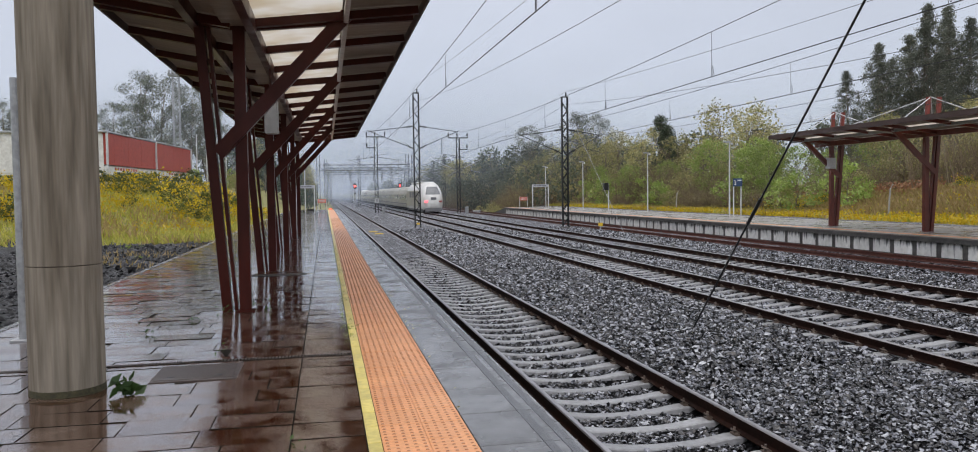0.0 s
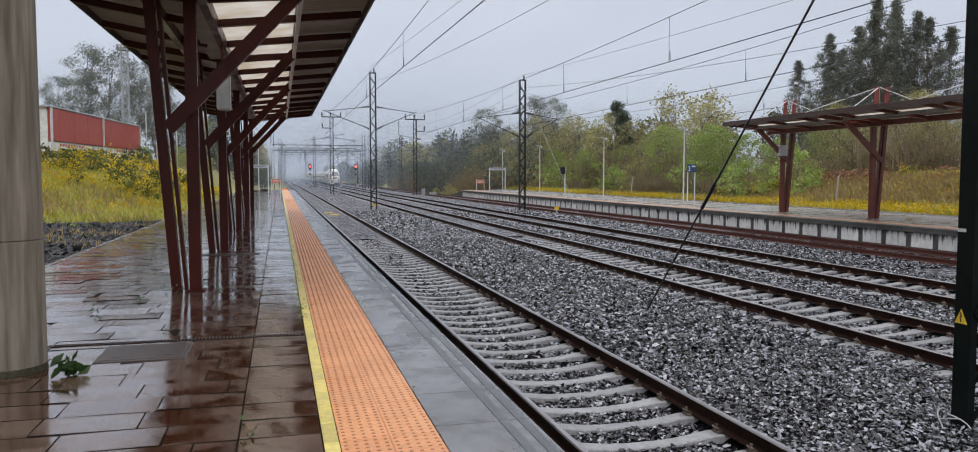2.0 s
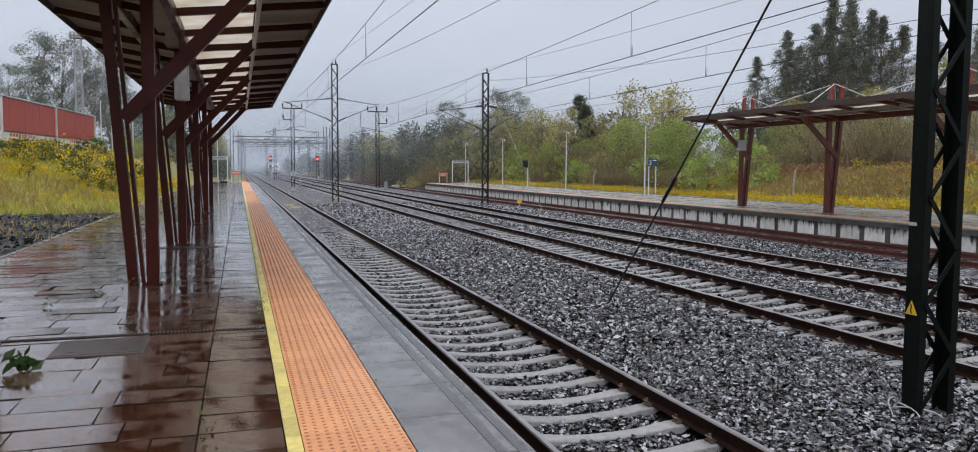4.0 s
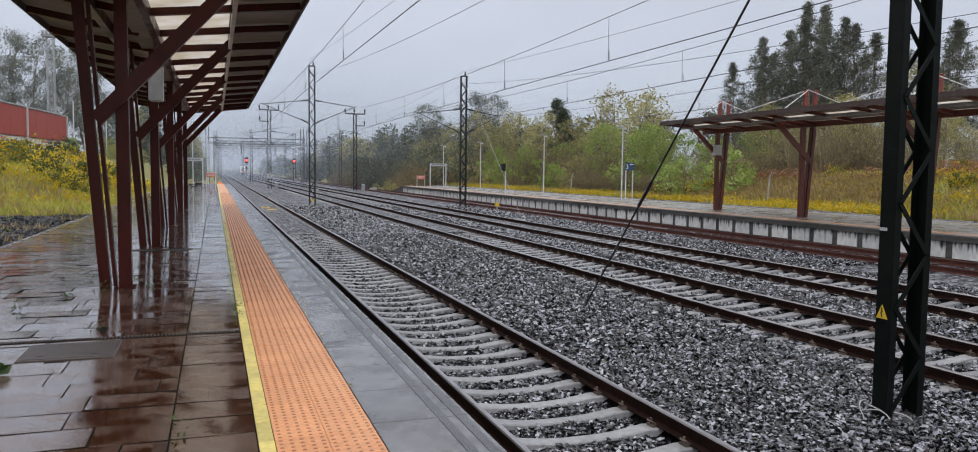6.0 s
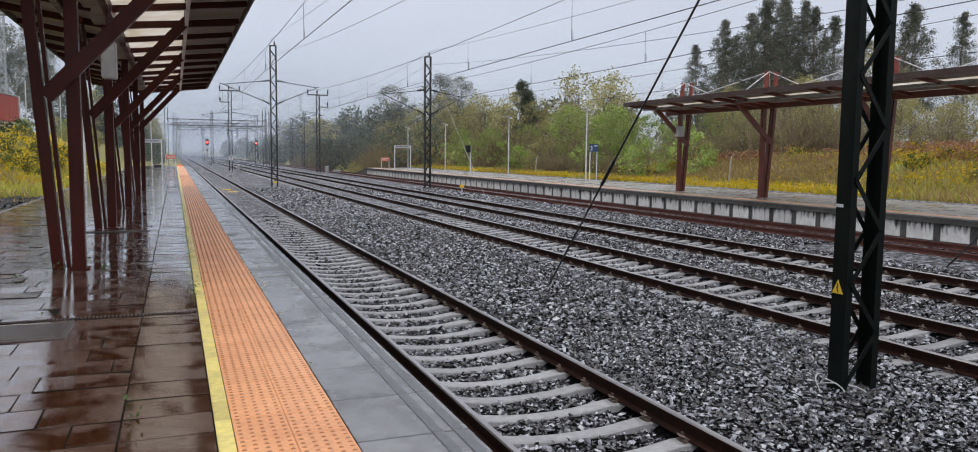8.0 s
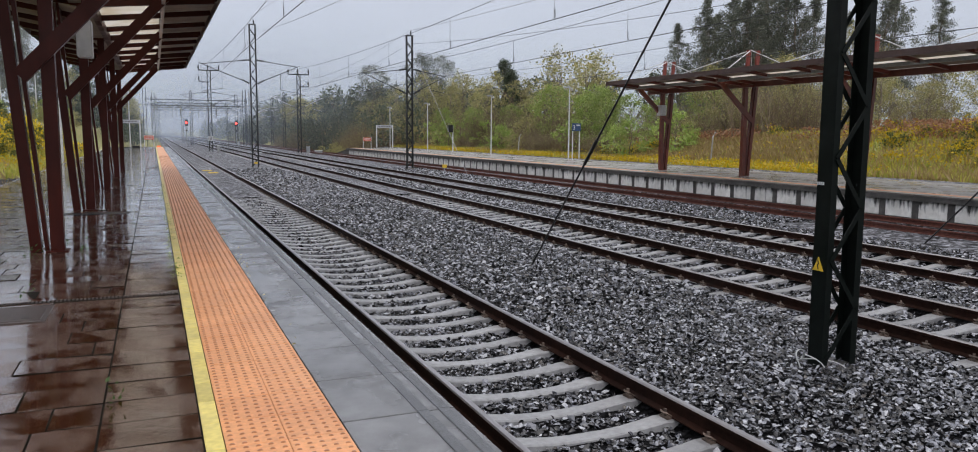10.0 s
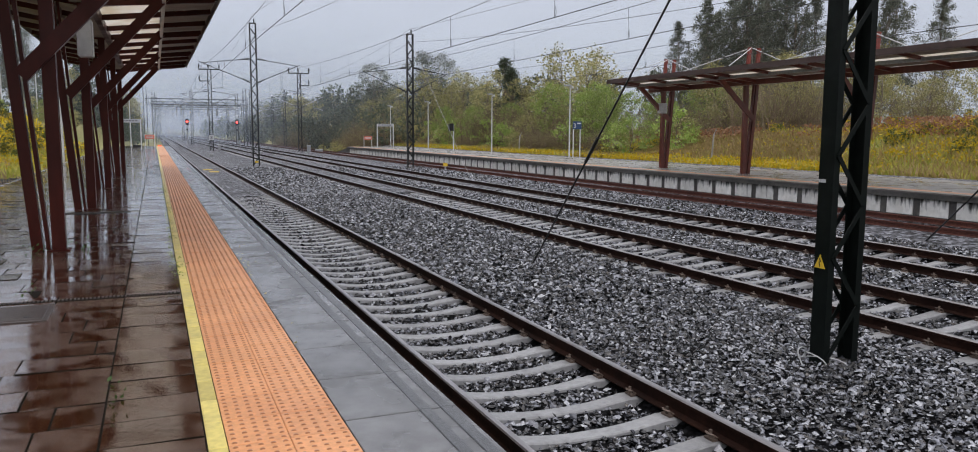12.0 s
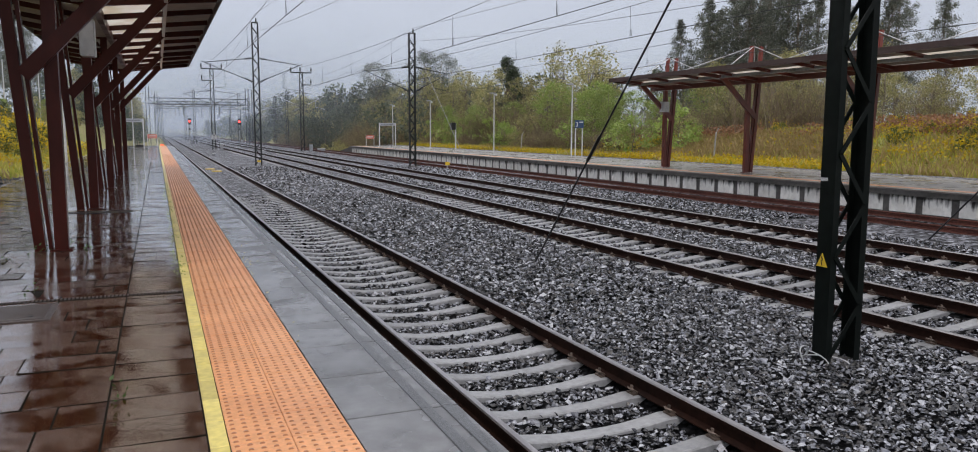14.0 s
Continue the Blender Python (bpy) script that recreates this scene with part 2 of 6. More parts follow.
def paver_mat():
    """Wet brown paving: damp rough patches and glossy films of water, different on every slab."""
    m = bpy.data.materials.new("wet_paver")
    m.use_nodes = True
    n, l = m.node_tree.nodes, m.node_tree.links
    b = n["Principled BSDF"]
    geo, oi = n.new("ShaderNodeNewGeometry"), n.new("ShaderNodeObjectInfo")

    def math_node(op, a, c):
        k = n.new("ShaderNodeMath")
        k.operation = op
        for i, v in enumerate((a, c)):
            if isinstance(v, (int, float)):
                k.inputs[i].default_value = v
            else:
                l.new(v, k.inputs[i])
        return k.outputs[0]

    def span(src, a, c, lo, hi):
        k = n.new("ShaderNodeMapRange")
        for name, v in (("From Min", a), ("From Max", c), ("To Min", lo), ("To Max", hi)):
            k.inputs[name].default_value = v
        l.new(src, k.inputs[0])
        return k.outputs[0]

    def blend(fac, a, c, kind="MIX"):
        k = n.new("ShaderNodeMix")
        k.data_type, k.blend_type = "RGBA", kind
        for i, v in ((0, fac), (6, a), (7, c)):
            if isinstance(v, (int, float, tuple)):
                k.inputs[i].default_value = v
            else:
                l.new(v, k.inputs[i])
        return k.outputs[2]

    each = math_node("ADD", oi.outputs["Random"], geo.outputs["Random Per Island"])
    shift = n.new("ShaderNodeCombineXYZ")
    l.new(math_node("MULTIPLY", each, 23.0), shift.inputs[2])
    add = n.new("ShaderNodeVectorMath")
    l.new(geo.outputs["Position"], add.inputs[0])
    l.new(shift.outputs[0], add.inputs[1])
    wet = n.new("ShaderNodeTexNoise")
    wet.inputs["Scale"].default_value, wet.inputs["Detail"].default_value, wet.inputs["Distortion"].default_value = 2.3, 4, 0.4
    l.new(add.outputs[0], wet.inputs["Vector"])
    film = span(wet.outputs[0], 0.45, 0.57, 0.0, 1.0)
    fine = n.new("ShaderNodeTexNoise")
    fine.inputs["Scale"].default_value, fine.inputs["Detail"].default_value = 16.0, 6
    l.new(geo.outputs["Position"], fine.inputs["Vector"])
    damp = blend(each, (0.062, 0.032, 0.021, 1), (0.100, 0.060, 0.043, 1))
    # Film darkens the slab; its extra red is the canopy's reflection, painted in.
    base = blend(film, damp, (0.042, 0.0145, 0.006, 1))
    base = blend(1.0, base, span(fine.outputs[0], 0.3, 0.7, 0.75, 1.25), "MULTIPLY")
    l.new(base, b.inputs["Base Color"])
    l.new(math_node("ADD", span(film, 0, 1, 0.23, 0.045), span(fine.outputs[0], 0.3, 0.7, -0.02, 0.03)), b.inputs["Roughness"])
    b.inputs["Specular IOR Level"].default_value = 1.0
    b.inputs["Coat Weight"].default_value, b.inputs["Coat Roughness"].default_value = 0.48, 0.10
    bp = n.new("ShaderNodeBump")
    bp.inputs["Strength"].default_value, bp.inputs["Distance"].default_value = 0.08, 0.01
    l.new(fine.outputs[0], bp.inputs["Height"])
    l.new(bp.outputs[0], b.inputs["Normal"])
    return m


def panel_mat():
    """White concrete panel with black algae drips, each panel its own."""
    m = mat("white_panel", (0.74, 0.73, 0.70), 0.5, scale=6, vary=0.12, second=(0.50, 0.48, 0.44), amount=0.4, rand=0.12, blotch=2.5)
    n, l = m.node_tree.nodes, m.node_tree.links
    b = n["Principled BSDF"]
    tc, oi = n.new("ShaderNodeTexCoord"), n.new("ShaderNodeObjectInfo")
    mp, sep, no = n.new("ShaderNodeMapping"), n.new("ShaderNodeSeparateXYZ"), n.new("ShaderNodeTexNoise")
    mp.inputs["Scale"].default_value = (7.0, 1.3, 1.0)
    off = n.new("ShaderNodeMath")
    off.operation = "MULTIPLY"
    off.inputs[1].default_value = 40.0
    cb = n.new("ShaderNodeCombineXYZ")
    l.new(oi.outputs["Random"], off.inputs[0])
    l.new(off.outputs[0], cb.inputs[0])
    l.new(cb.outputs[0], mp.inputs["Location"])
    l.new(tc.outputs["Object"], mp.inputs[0])
    l.new(mp.outputs[0], no.inputs["Vector"])
    no.inputs["Scale"].default_value, no.inputs["Detail"].default_value = 1.0, 4
    l.new(tc.outputs["Object"], sep.inputs[0])
    drip = n.new("ShaderNodeMath")
    drip.operation = "MULTIPLY_ADD"
    drip.inputs[1].default_value = 0.55
    l.new(sep.outputs["Y"], drip.inputs[0])
    l.new(no.outputs[0], drip.inputs[2])
    mr = n.new("ShaderNodeMapRange")
    mr.inputs["From Min"].default_value, mr.inputs["From Max"].default_value = 0.54, 0.72
    l.new(drip.outputs[0], mr.inputs[0])
    mix = n.new("ShaderNodeMix")
    mix.data_type = "RGBA"
    old = b.inputs["Base Color"].links[0].from_socket
    l.new(mr.outputs[0], mix.inputs[0])
    l.new(old, mix.inputs[6])
    mix.inputs[7].default_value = (0.035, 0.033, 0.03, 1)
    l.new(mix.outputs[2], b.inputs["Base Color"])
    return m


M_PAVER = paver_mat()
# Opposite paving: sky reflection put into a paler grey base colour.
M_PAVER2 = mat("paver_sky_sheen", (0.30, 0.285, 0.265), 0.3, scale=8, vary=0.2, second=(0.2, 0.18, 0.165), amount=0.7, rough_vary=0.1, blotch=0.9)
M_YARD = mat("yard_stone", (0.05, 0.05, 0.053), 0.45, scale=40, vary=0.3, island=0.7, spec=0.25)
M_COPE2 = mat("wet_dark_coping", (0.16, 0.15, 0.14), 0.3, scale=10, vary=0.2, second=(0.09, 0.085, 0.08), amount=0.7)
M_JOINT = mat("dark_joint", (0.016, 0.013, 0.010), 0.9, scale=20, spec=0.1)
M_TACTILE = mat("tactile_orange", (0.74, 0.345, 0.15), 0.38, scale=25, vary=0.14, second=(0.60, 0.25, 0.105), amount=0.6, rand=0.06, bump=0.1, bump_scale=150)
# Darker orange than the tiles: the nubs' shaded, wet sides put into colour.
M_NUB = mat("nub_shade", (0.42, 0.165, 0.07), 0.3, scale=25, vary=0.2)
M_MOSS = mat("dark_moss", (0.05, 0.045, 0.02), 0.8, scale=30, vary=0.5, bump=0.5)
M_COACH = mat("dirty_coach_paint", (0.40, 0.38, 0.31), 0.35, scale=4, vary=0.08, second=(0.30, 0.28, 0.23), amount=0.5)
L_SPRIG = leaf_mat("dark_green_leaf", (0.03, 0.075, 0.015), (0.06, 0.12, 0.03))
L_GORSE = leaf_mat("gorse_green", (0.08, 0.11, 0.03), (0.18, 0.19, 0.055))
M_YELLOW = mat("worn_yellow", (0.70, 0.58, 0.17), 0.38, scale=18, vary=0.15, second=(0.5, 0.42, 0.16), amount=0.5, rand=0.18, blotch=3)
M_COPING = mat("wet_concrete_slab", (0.155, 0.156, 0.16), 0.22, scale=7, vary=0.2, second=(0.10, 0.102, 0.107), amount=0.8, rough_vary=0.12, rand=0.18, bump=0.05, bump_scale=60, blotch=1.7, spec=0.5)
M_BAND = mat("grip_band", (0.10, 0.105, 0.115), 0.3, scale=60, vary=0.3, bump=0.2, bump_scale=200)
M_CONC = mat("stained_concrete", (0.42, 0.41, 0.39), 0.55, scale=7, vary=0.2, second=(0.20, 0.19, 0.17), amount=0.7, bump=0.15, bump_scale=40, stretch=(1, 1, 0.35))
M_PANEL = panel_mat()
M_DARKCONC = mat("damp_concrete", (0.085, 0.08, 0.075), 0.5, scale=8, vary=0.35, second=(0.04, 0.038, 0.036), amount=0.7, bump=0.2)
M_PILLAR = mat("pillar_concrete", (0.255, 0.222, 0.178), 0.85, scale=12, vary=0.25, second=(0.09, 0.072, 0.052), amount=0.7, bump=0.25, bump_scale=30, stretch=(1.8, 1.8, 0.13), blotch=5.5, spec=0.15)
M_SLEEPER = mat("wet_sleeper_concrete", (0.29, 0.292, 0.30), 0.3, scale=16, vary=0.2, second=(0.26, 0.26, 0.265), amount=0.6, rand=0.2, bump=0.12, bump_scale=80, blotch=3)
M_RAILTOP = mat("rail_head_steel", (0.38, 0.36, 0.36), 0.3, metal=0.9, scale=30, vary=0.15, stretch=(1, 0.1, 1))
M_RAIL = mat("rusty_rail", (0.022, 0.009, 0.006), 0.7, scale=18, vary=0.35, second=(0.010, 0.005, 0.004), amount=0.7, bump=0.1, spec=0.1)
M_RUST = mat("maroon_rust", (0.10, 0.036, 0.026), 0.6, scale=18, vary=0.35, second=(0.06, 0.022, 0.018), amount=0.7, bump=0.1, spec=0.2)
M_CLIP = mat("rusty_clip", (0.13, 0.095, 0.075), 0.55, scale=30, vary=0.4, island=0.4)
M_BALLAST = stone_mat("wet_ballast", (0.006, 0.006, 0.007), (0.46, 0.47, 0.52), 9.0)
# Near-black bed: shade of the gaps between strewn stones, put into the colour.
M_BEDSHADE = stone_mat("ballast_gap_shade", (0.003, 0.003, 0.0035), (0.02, 0.02, 0.022), 16.0, 0.95, 0.05)
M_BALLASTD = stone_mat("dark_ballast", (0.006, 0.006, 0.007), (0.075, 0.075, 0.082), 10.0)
M_STONE = island_stone("ballast_stone")
M_RED = mat("oxblood_paint", (0.060, 0.0105, 0.0064), 0.38, scale=6, vary=0.16, second=(0.03, 0.006, 0.0045), amount=0.6, bump=0.03, stretch=(1, 1, 0.5), rough_vary=0.1, spec=0.22)
# Brighter red for the opposite canopy.
M_RED2 = mat("brighter_red_paint", (0.15, 0.034, 0.024), 0.35, scale=6, vary=0.16, second=(0.10, 0.024, 0.018), amount=0.6, stretch=(1, 1, 0.5))
M_PYLON = mat("red_paint", (0.22, 0.040, 0.026), 0.4, scale=8, vary=0.2)
M_WHITESTEEL = mat("white_steel", (0.62, 0.63, 0.64), 0.4, scale=8, vary=0.12)
M_ROOF = mat("roof_sheet", (0.055, 0.035, 0.03), 0.45, scale=5, vary=0.3)
M_GREYSTEEL = mat("galvanised", (0.40, 0.41, 0.42), 0.4, metal=0.5, scale=12, vary=0.2)
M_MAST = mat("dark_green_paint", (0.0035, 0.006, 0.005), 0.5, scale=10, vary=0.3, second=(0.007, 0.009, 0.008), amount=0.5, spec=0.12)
# Paler steel for the masts and portals beyond the nearest mast.
M_MASTFAR = mat("far_mast_steel", (0.014, 0.016, 0.016), 0.5, scale=10, vary=0.25)
M_WIRE = mat("copper_wire_dark", (0.05, 0.05, 0.05), 0.5, scale=10)
M_BLACK = mat("black_rubber", (0.012, 0.012, 0.013), 0.35, scale=20)
M_INSUL = mat("pale_insulator", (0.55, 0.56, 0.57), 0.3, scale=20)
M_GRASS = mat("rough_grass", (0.22, 0.225, 0.05), 0.7, scale=9, vary=0.45, second=(0.27, 0.20, 0.085), amount=0.7, bump=0.8, bump_scale=14, blotch=0.5)
M_EARTH = mat("brown_earth", (0.12, 0.085, 0.05), 0.7, scale=9, vary=0.4, second=(0.10, 0.11, 0.03), amount=0.7, bump=0.6, bump_scale=12, blotch=0.6)
L_BROOM = leaf_mat("dark_broom_leaf", (0.045, 0.07, 0.022), (0.11, 0.14, 0.05))
M_TRUNK = mat("bark", (0.20, 0.165, 0.13), 0.75, scale=12, vary=0.35, second=(0.12, 0.095, 0.075), bump=0.4, stretch=(1, 1, 0.3))
L_GREEN = leaf_mat("spring_leaf", (0.21, 0.32, 0.065), (0.36, 0.42, 0.13))
L_OLIVE = leaf_mat("olive_leaf", (0.24, 0.25, 0.095), (0.44, 0.38, 0.18))
L_EUC = leaf_mat("eucalyptus_leaf", (0.11, 0.125, 0.10), (0.215, 0.225, 0.18))
L_DARK = leaf_mat("pine_needle", (0.05, 0.075, 0.045), (0.11, 0.135, 0.08))
L_BROWN = leaf_mat("bare_twig", (0.16, 0.12, 0.085), (0.29, 0.225, 0.155))
L_BRAMBLE = leaf_mat("red_bramble", (0.20, 0.085, 0.05), (0.34, 0.19, 0.10))
L_YELLOW = leaf_mat("gorse_flower", (0.62, 0.42, 0.01), (0.72, 0.55, 0.03))
L_GRASS = leaf_mat("grass_blade", (0.29, 0.32, 0.055), (0.54, 0.48, 0.12))
# Far wood's leaf tone has some of the distance haze mixed into it.
L_WOOD = leaf_mat("hazy_wood_leaf", (0.08, 0.10, 0.07), (0.17, 0.18, 0.125))
L_DRY = leaf_mat("dry_grass_blade", (0.50, 0.36, 0.17), (0.34, 0.26, 0.10))


M_SIGNYEL = mat("sign_yellow", (0.75, 0.50, 0.04), 0.4, scale=20, vary=0.1)
M_BLUE = mat("sign_blue", (0.035, 0.07, 0.15), 0.35, scale=10, vary=0.1)
M_PALEBOARD = mat("pale_board", (0.42, 0.44, 0.47), 0.4, scale=8, vary=0.1)
M_PALERED = mat("faded_red_board", (0.62, 0.16, 0.11), 0.4, scale=8, vary=0.12)
M_IRON = mat("wet_cast_iron", (0.06, 0.045, 0.042), 0.4, scale=40, vary=0.3, bump=0.2, bump_scale=120)
M_HALLRED = mat("red_cladding", (0.42, 0.062, 0.04), 0.5, scale=4, vary=0.12, second=(0.35, 0.05, 0.035), amount=0.5)
M_HALLWHITE = mat("white_render", (0.74, 0.74, 0.72), 0.6, scale=4, vary=0.12, second=(0.48, 0.47, 0.44), amount=0.6)
M_SIGRED = glow("signal_red", (1.0, 0.05, 0.04), 6.0)
M_ORANGERED = glow("marker_orange", (1.0, 0.12, 0.04), 1.2)


# ---- mesh tools ----
class Shape:
    """Collects boxes, tubes and sheets for one mesh."""

    def __init__(self):
        self.v, self.f, self.k, self.n = [], [], [], 0

    def add(self, verts, faces, slot=0):
        verts = np.asarray(verts, float)
        self.v.append(verts)
        self.f += [tuple(i + self.n for i in q) for q in faces]
        self.k += [slot] * len(faces)
        self.n += len(verts)
        return self

    def box(self, x0, y0, z0, x1, y1, z1, slot=0, bevel=0.0):
        if bevel:
            b = bevel
            prof = [(x0 + b, z0), (x1 - b, z0), (x1, z0 + b), (x1, z1 - b), (x1 - b, z1), (x0 + b, z1), (x0, z1 - b), (x0, z0 + b)]
            return self.extrude(prof, y0, y1, slot)
        c = [(x, y, z) for z in (z0, z1) for y in (y0, y1) for x in (x0, x1)]
        return self.add(c, [(0, 2, 3, 1), (4, 5, 7, 6), (0, 1, 5, 4), (2, 6, 7, 3), (0, 4, 6, 2), (1, 3, 7, 5)], slot)

    def slab(self, x0, y0, z0, x1, y1, z1, b=0.006, slot=0):
        """A box whose upper edges are chamfered."""
        c = [(x0, y0, z0), (x1, y0, z0), (x1, y1, z0), (x0, y1, z0), (x0, y0, z1 - b), (x1, y0, z1 - b), (x1, y1, z1 - b), (x0, y1, z1 - b),
             (x0 + b, y0 + b, z1), (x1 - b, y0 + b, z1), (x1 - b, y1 - b, z1), (x0 + b, y1 - b, z1)]
        f = [(i, (i + 1) % 4, 4 + (i + 1) % 4, 4 + i) for i in range(4)] + [(4 + i, 4 + (i + 1) % 4, 8 + (i + 1) % 4, 8 + i) for i in range(4)]
        return self.add(c, f + [(8, 9, 10, 11), (3, 2, 1, 0)], slot)

    def extrude(self, prof, y0, y1, slot=0, slots=None):
        n = len(prof)
        c = [(x, y0, z) for x, z in prof] + [(x, y1, z) for x, z in prof]
        f = [(i, (i + 1) % n, n + (i + 1) % n, n + i) for i in range(n)]
        start = len(self.f)
        self.add(c, f + [tuple(range(n - 1, -1, -1)), tuple(range(n, 2 * n))], slot)
        if slots:
            for i, s in slots.items():
                self.k[start + i] = s
        return self

    def beam(self, p, q, w, d, up=(0, 0, 1), slot=0):
        """A rectangular bar from p to q, w wide across and d deep along up."""
        p, q, up = Vector(p), Vector(q), Vector(up)
        a = (q - p).normalized()
        s = a.cross(up).normalized() * (w / 2)
        u = s.cross(a).normalized() * (d / 2)
        c = [p + s * i + u * j for i, j in ((-1, -1), (1, -1), (1, 1), (-1, 1))] + [q + s * i + u * j for i, j in ((-1, -1), (1, -1), (1, 1), (-1, 1))]
        return self.add([tuple(x) for x in c], [(0, 1, 5, 4), (1, 2, 6, 5), (2, 3, 7, 6), (3, 0, 4, 7), (3, 2, 1, 0), (4, 5, 6, 7)], slot)

    def tube(self, pts, r, n=6, slot=0, r1=None, caps=True):
        pts = [Vector(p) for p in pts]
        rings = []
        for i, p in enumerate(pts):
            a = (pts[min(i + 1, len(pts) - 1)] - pts[max(i - 1, 0)]).normalized()
            ref = Vector((0, 0, 1)) if abs(a.z) < 0.9 else Vector((1, 0, 0))
            s = a.cross(ref).normalized()
            u = s.cross(a)
            rad = r if r1 is None else r + (r1 - r) * i / (len(pts) - 1)
            rings += [tuple(p + (s * math.cos(2 * math.pi * k / n) + u * math.sin(2 * math.pi * k / n)) * rad) for k in range(n)]
        f = [(i * n + k, i * n + (k + 1) % n, (i + 1) * n + (k + 1) % n, (i + 1) * n + k) for i in range(len(pts) - 1) for k in range(n)]
        if caps:
            f += [tuple(range(n - 1, -1, -1)), tuple(range((len(pts) - 1) * n, len(pts) * n))]
        return self.add(rings, f, slot)

    def lathe(self, prof, n=16, at=(0, 0, 0), slot=0):
        c = [(at[0] + r * math.cos(2 * math.pi * k / n), at[1] + r * math.sin(2 * math.pi * k / n), at[2] + z) for r, z in prof for k in range(n)]
        f = [(i * n + k, i * n + (k + 1) % n, (i + 1) * n + (k + 1) % n, (i + 1) * n + k) for i in range(len(prof) - 1) for k in range(n)]
        f += [tuple(range(n - 1, -1, -1)), tuple(range((len(prof) - 1) * n, len(prof) * n))]
        return self.add(c, f, slot)

    def mesh(self, name, mats, smooth=False):
        me = bpy.data.meshes.new(name)
        me.from_pydata(np.concatenate(self.v).tolist() if self.v else [], [], self.f)
        for m in (mats if isinstance(mats, (list, tuple)) else [mats]):
            me.materials.append(m)
        if any(self.k):
            me.polygons.foreach_set("material_index", self.k)
        if smooth:
            me.polygons.foreach_set("use_smooth", [True] * len(me.polygons))
        me.update()
        return me


def part(name, shape, mats, parent=None, label="", smooth=False, kind=""):
    me = shape if isinstance(shape, bpy.types.Mesh) else shape.mesh(name, mats, smooth)
    ob = new(name, me)
    if parent is not None:
        ob.parent = parent
    return tagged(ob, label, kind=kind)


def thing(name, label, category, group="", kind="", at=(0, 0, 0)):
    ob = new(name)
    ob.location = at
    ob.empty_display_size = 0.3
    return tagged(ob, label, category, group, kind)


def bulk(name, verts, faces, mats, parent=None, label="", kind="stuff", category=""):
    """One large joined mesh from arrays of vertices and equal faces."""
    me = bpy.data.meshes.new(name)
    nv, nf, k = len(verts), len(faces), faces.shape[1]
    me.vertices.add(nv)
    me.vertices.foreach_set("co", np.ascontiguousarray(verts, np.float32).ravel())
    me.loops.add(nf * k)
    me.loops.foreach_set("vertex_index", np.ascontiguousarray(faces, np.int32).ravel())
    me.polygons.add(nf)
    me.polygons.foreach_set("loop_start", np.arange(nf, dtype=np.int32) * k)
    me.polygons.foreach_set("loop_total", np.full(nf, k, np.int32))
    for m in (mats if isinstance(mats, (list, tuple)) else [mats]):
        me.materials.append(m)
    me.update(calc_edges=True)
    ob = new(name, me)
    if parent is not None:
        ob.parent = parent
    return tagged(ob, label, category, kind=kind)


rng = np.random.default_rng(7)


def scatter_leaves(centres, size, aspect=0.55, flat=0.0, droop=0.0):
    """Small bent leaves (two triangles each) round the given centres, turned at random."""
    n = len(centres)
    a = rng.normal(size=(n, 3))
    a[:, 2] = a[:, 2] * (1 - flat) - droop
    a /= np.linalg.norm(a, axis=1)[:, None]
    b = np.cross(a, rng.normal(size=(n, 3)))
    b /= np.linalg.norm(b, axis=1)[:, None]
    s = (size * rng.uniform(0.6, 1.4, n))[:, None]
    v = np.empty((n, 4, 3))
    v[:, 0], v[:, 2] = centres - a * s * 0.5, centres + a * s * 0.5
    v[:, 1], v[:, 3] = centres + b * s * aspect * 0.5, centres - b * s * aspect * 0.5
    f = np.arange(n * 4).reshape(n, 4)
    return v.reshape(-1, 3), f


# ---- ground ----
def smooth(a, b, x):
    t = np.clip((np.asarray(x, float) - a) / (b - a), 0, 1)
    return t * t * (3 - 2 * t)


def ground_z(x, y):
    x, y = np.broadcast_arrays(np.asarray(x, float), np.asarray(y, float))
    left = -0.22 + smooth(35, 66, y - 0.9 * (x + 8)) * 2.2 * smooth(-5.5, -10, x) + smooth(64, 100, y) * 1.0 * smooth(-6, -14, x)
    left = left + smooth(-14, -30, x) * 0.8 * smooth(20, 50, y)
    rise = 2.0 - 1.3 * smooth(36, 66, y)
    right = -0.22 + smooth(31.5, 40, x) * rise + smooth(40, 70, x) * 2.0
    mid = -1.25
    z = np.where(x < 8, left * smooth(-4.1, -4.4, x) + mid * (1 - smooth(-4.1, -4.4, x)), right * smooth(27.0, 27.9, x) + mid * (1 - smooth(27.0, 27.9, x)))
    bumps = 0.10 * np.sin(x * 0.9 + 1.3 * np.sin(y * 0.21)) * np.sin(y * 0.37 + x * 0.2)
    z = z + bumps * (smooth(-6, -10, x) * smooth(34, 42, y) + smooth(31, 36, x))
    return z


gx = np.concatenate([np.linspace(-600, -60, 12)[:-1], np.linspace(-60, -12, 33)[:-1], np.linspace(-12, -3.9, 25)[:-1], np.linspace(-3.9, 26.8, 10)[:-1],
                     np.linspace(26.8, 44, 40)[:-1], np.linspace(44, 80, 12)[:-1], np.linspace(80, 600, 12)])
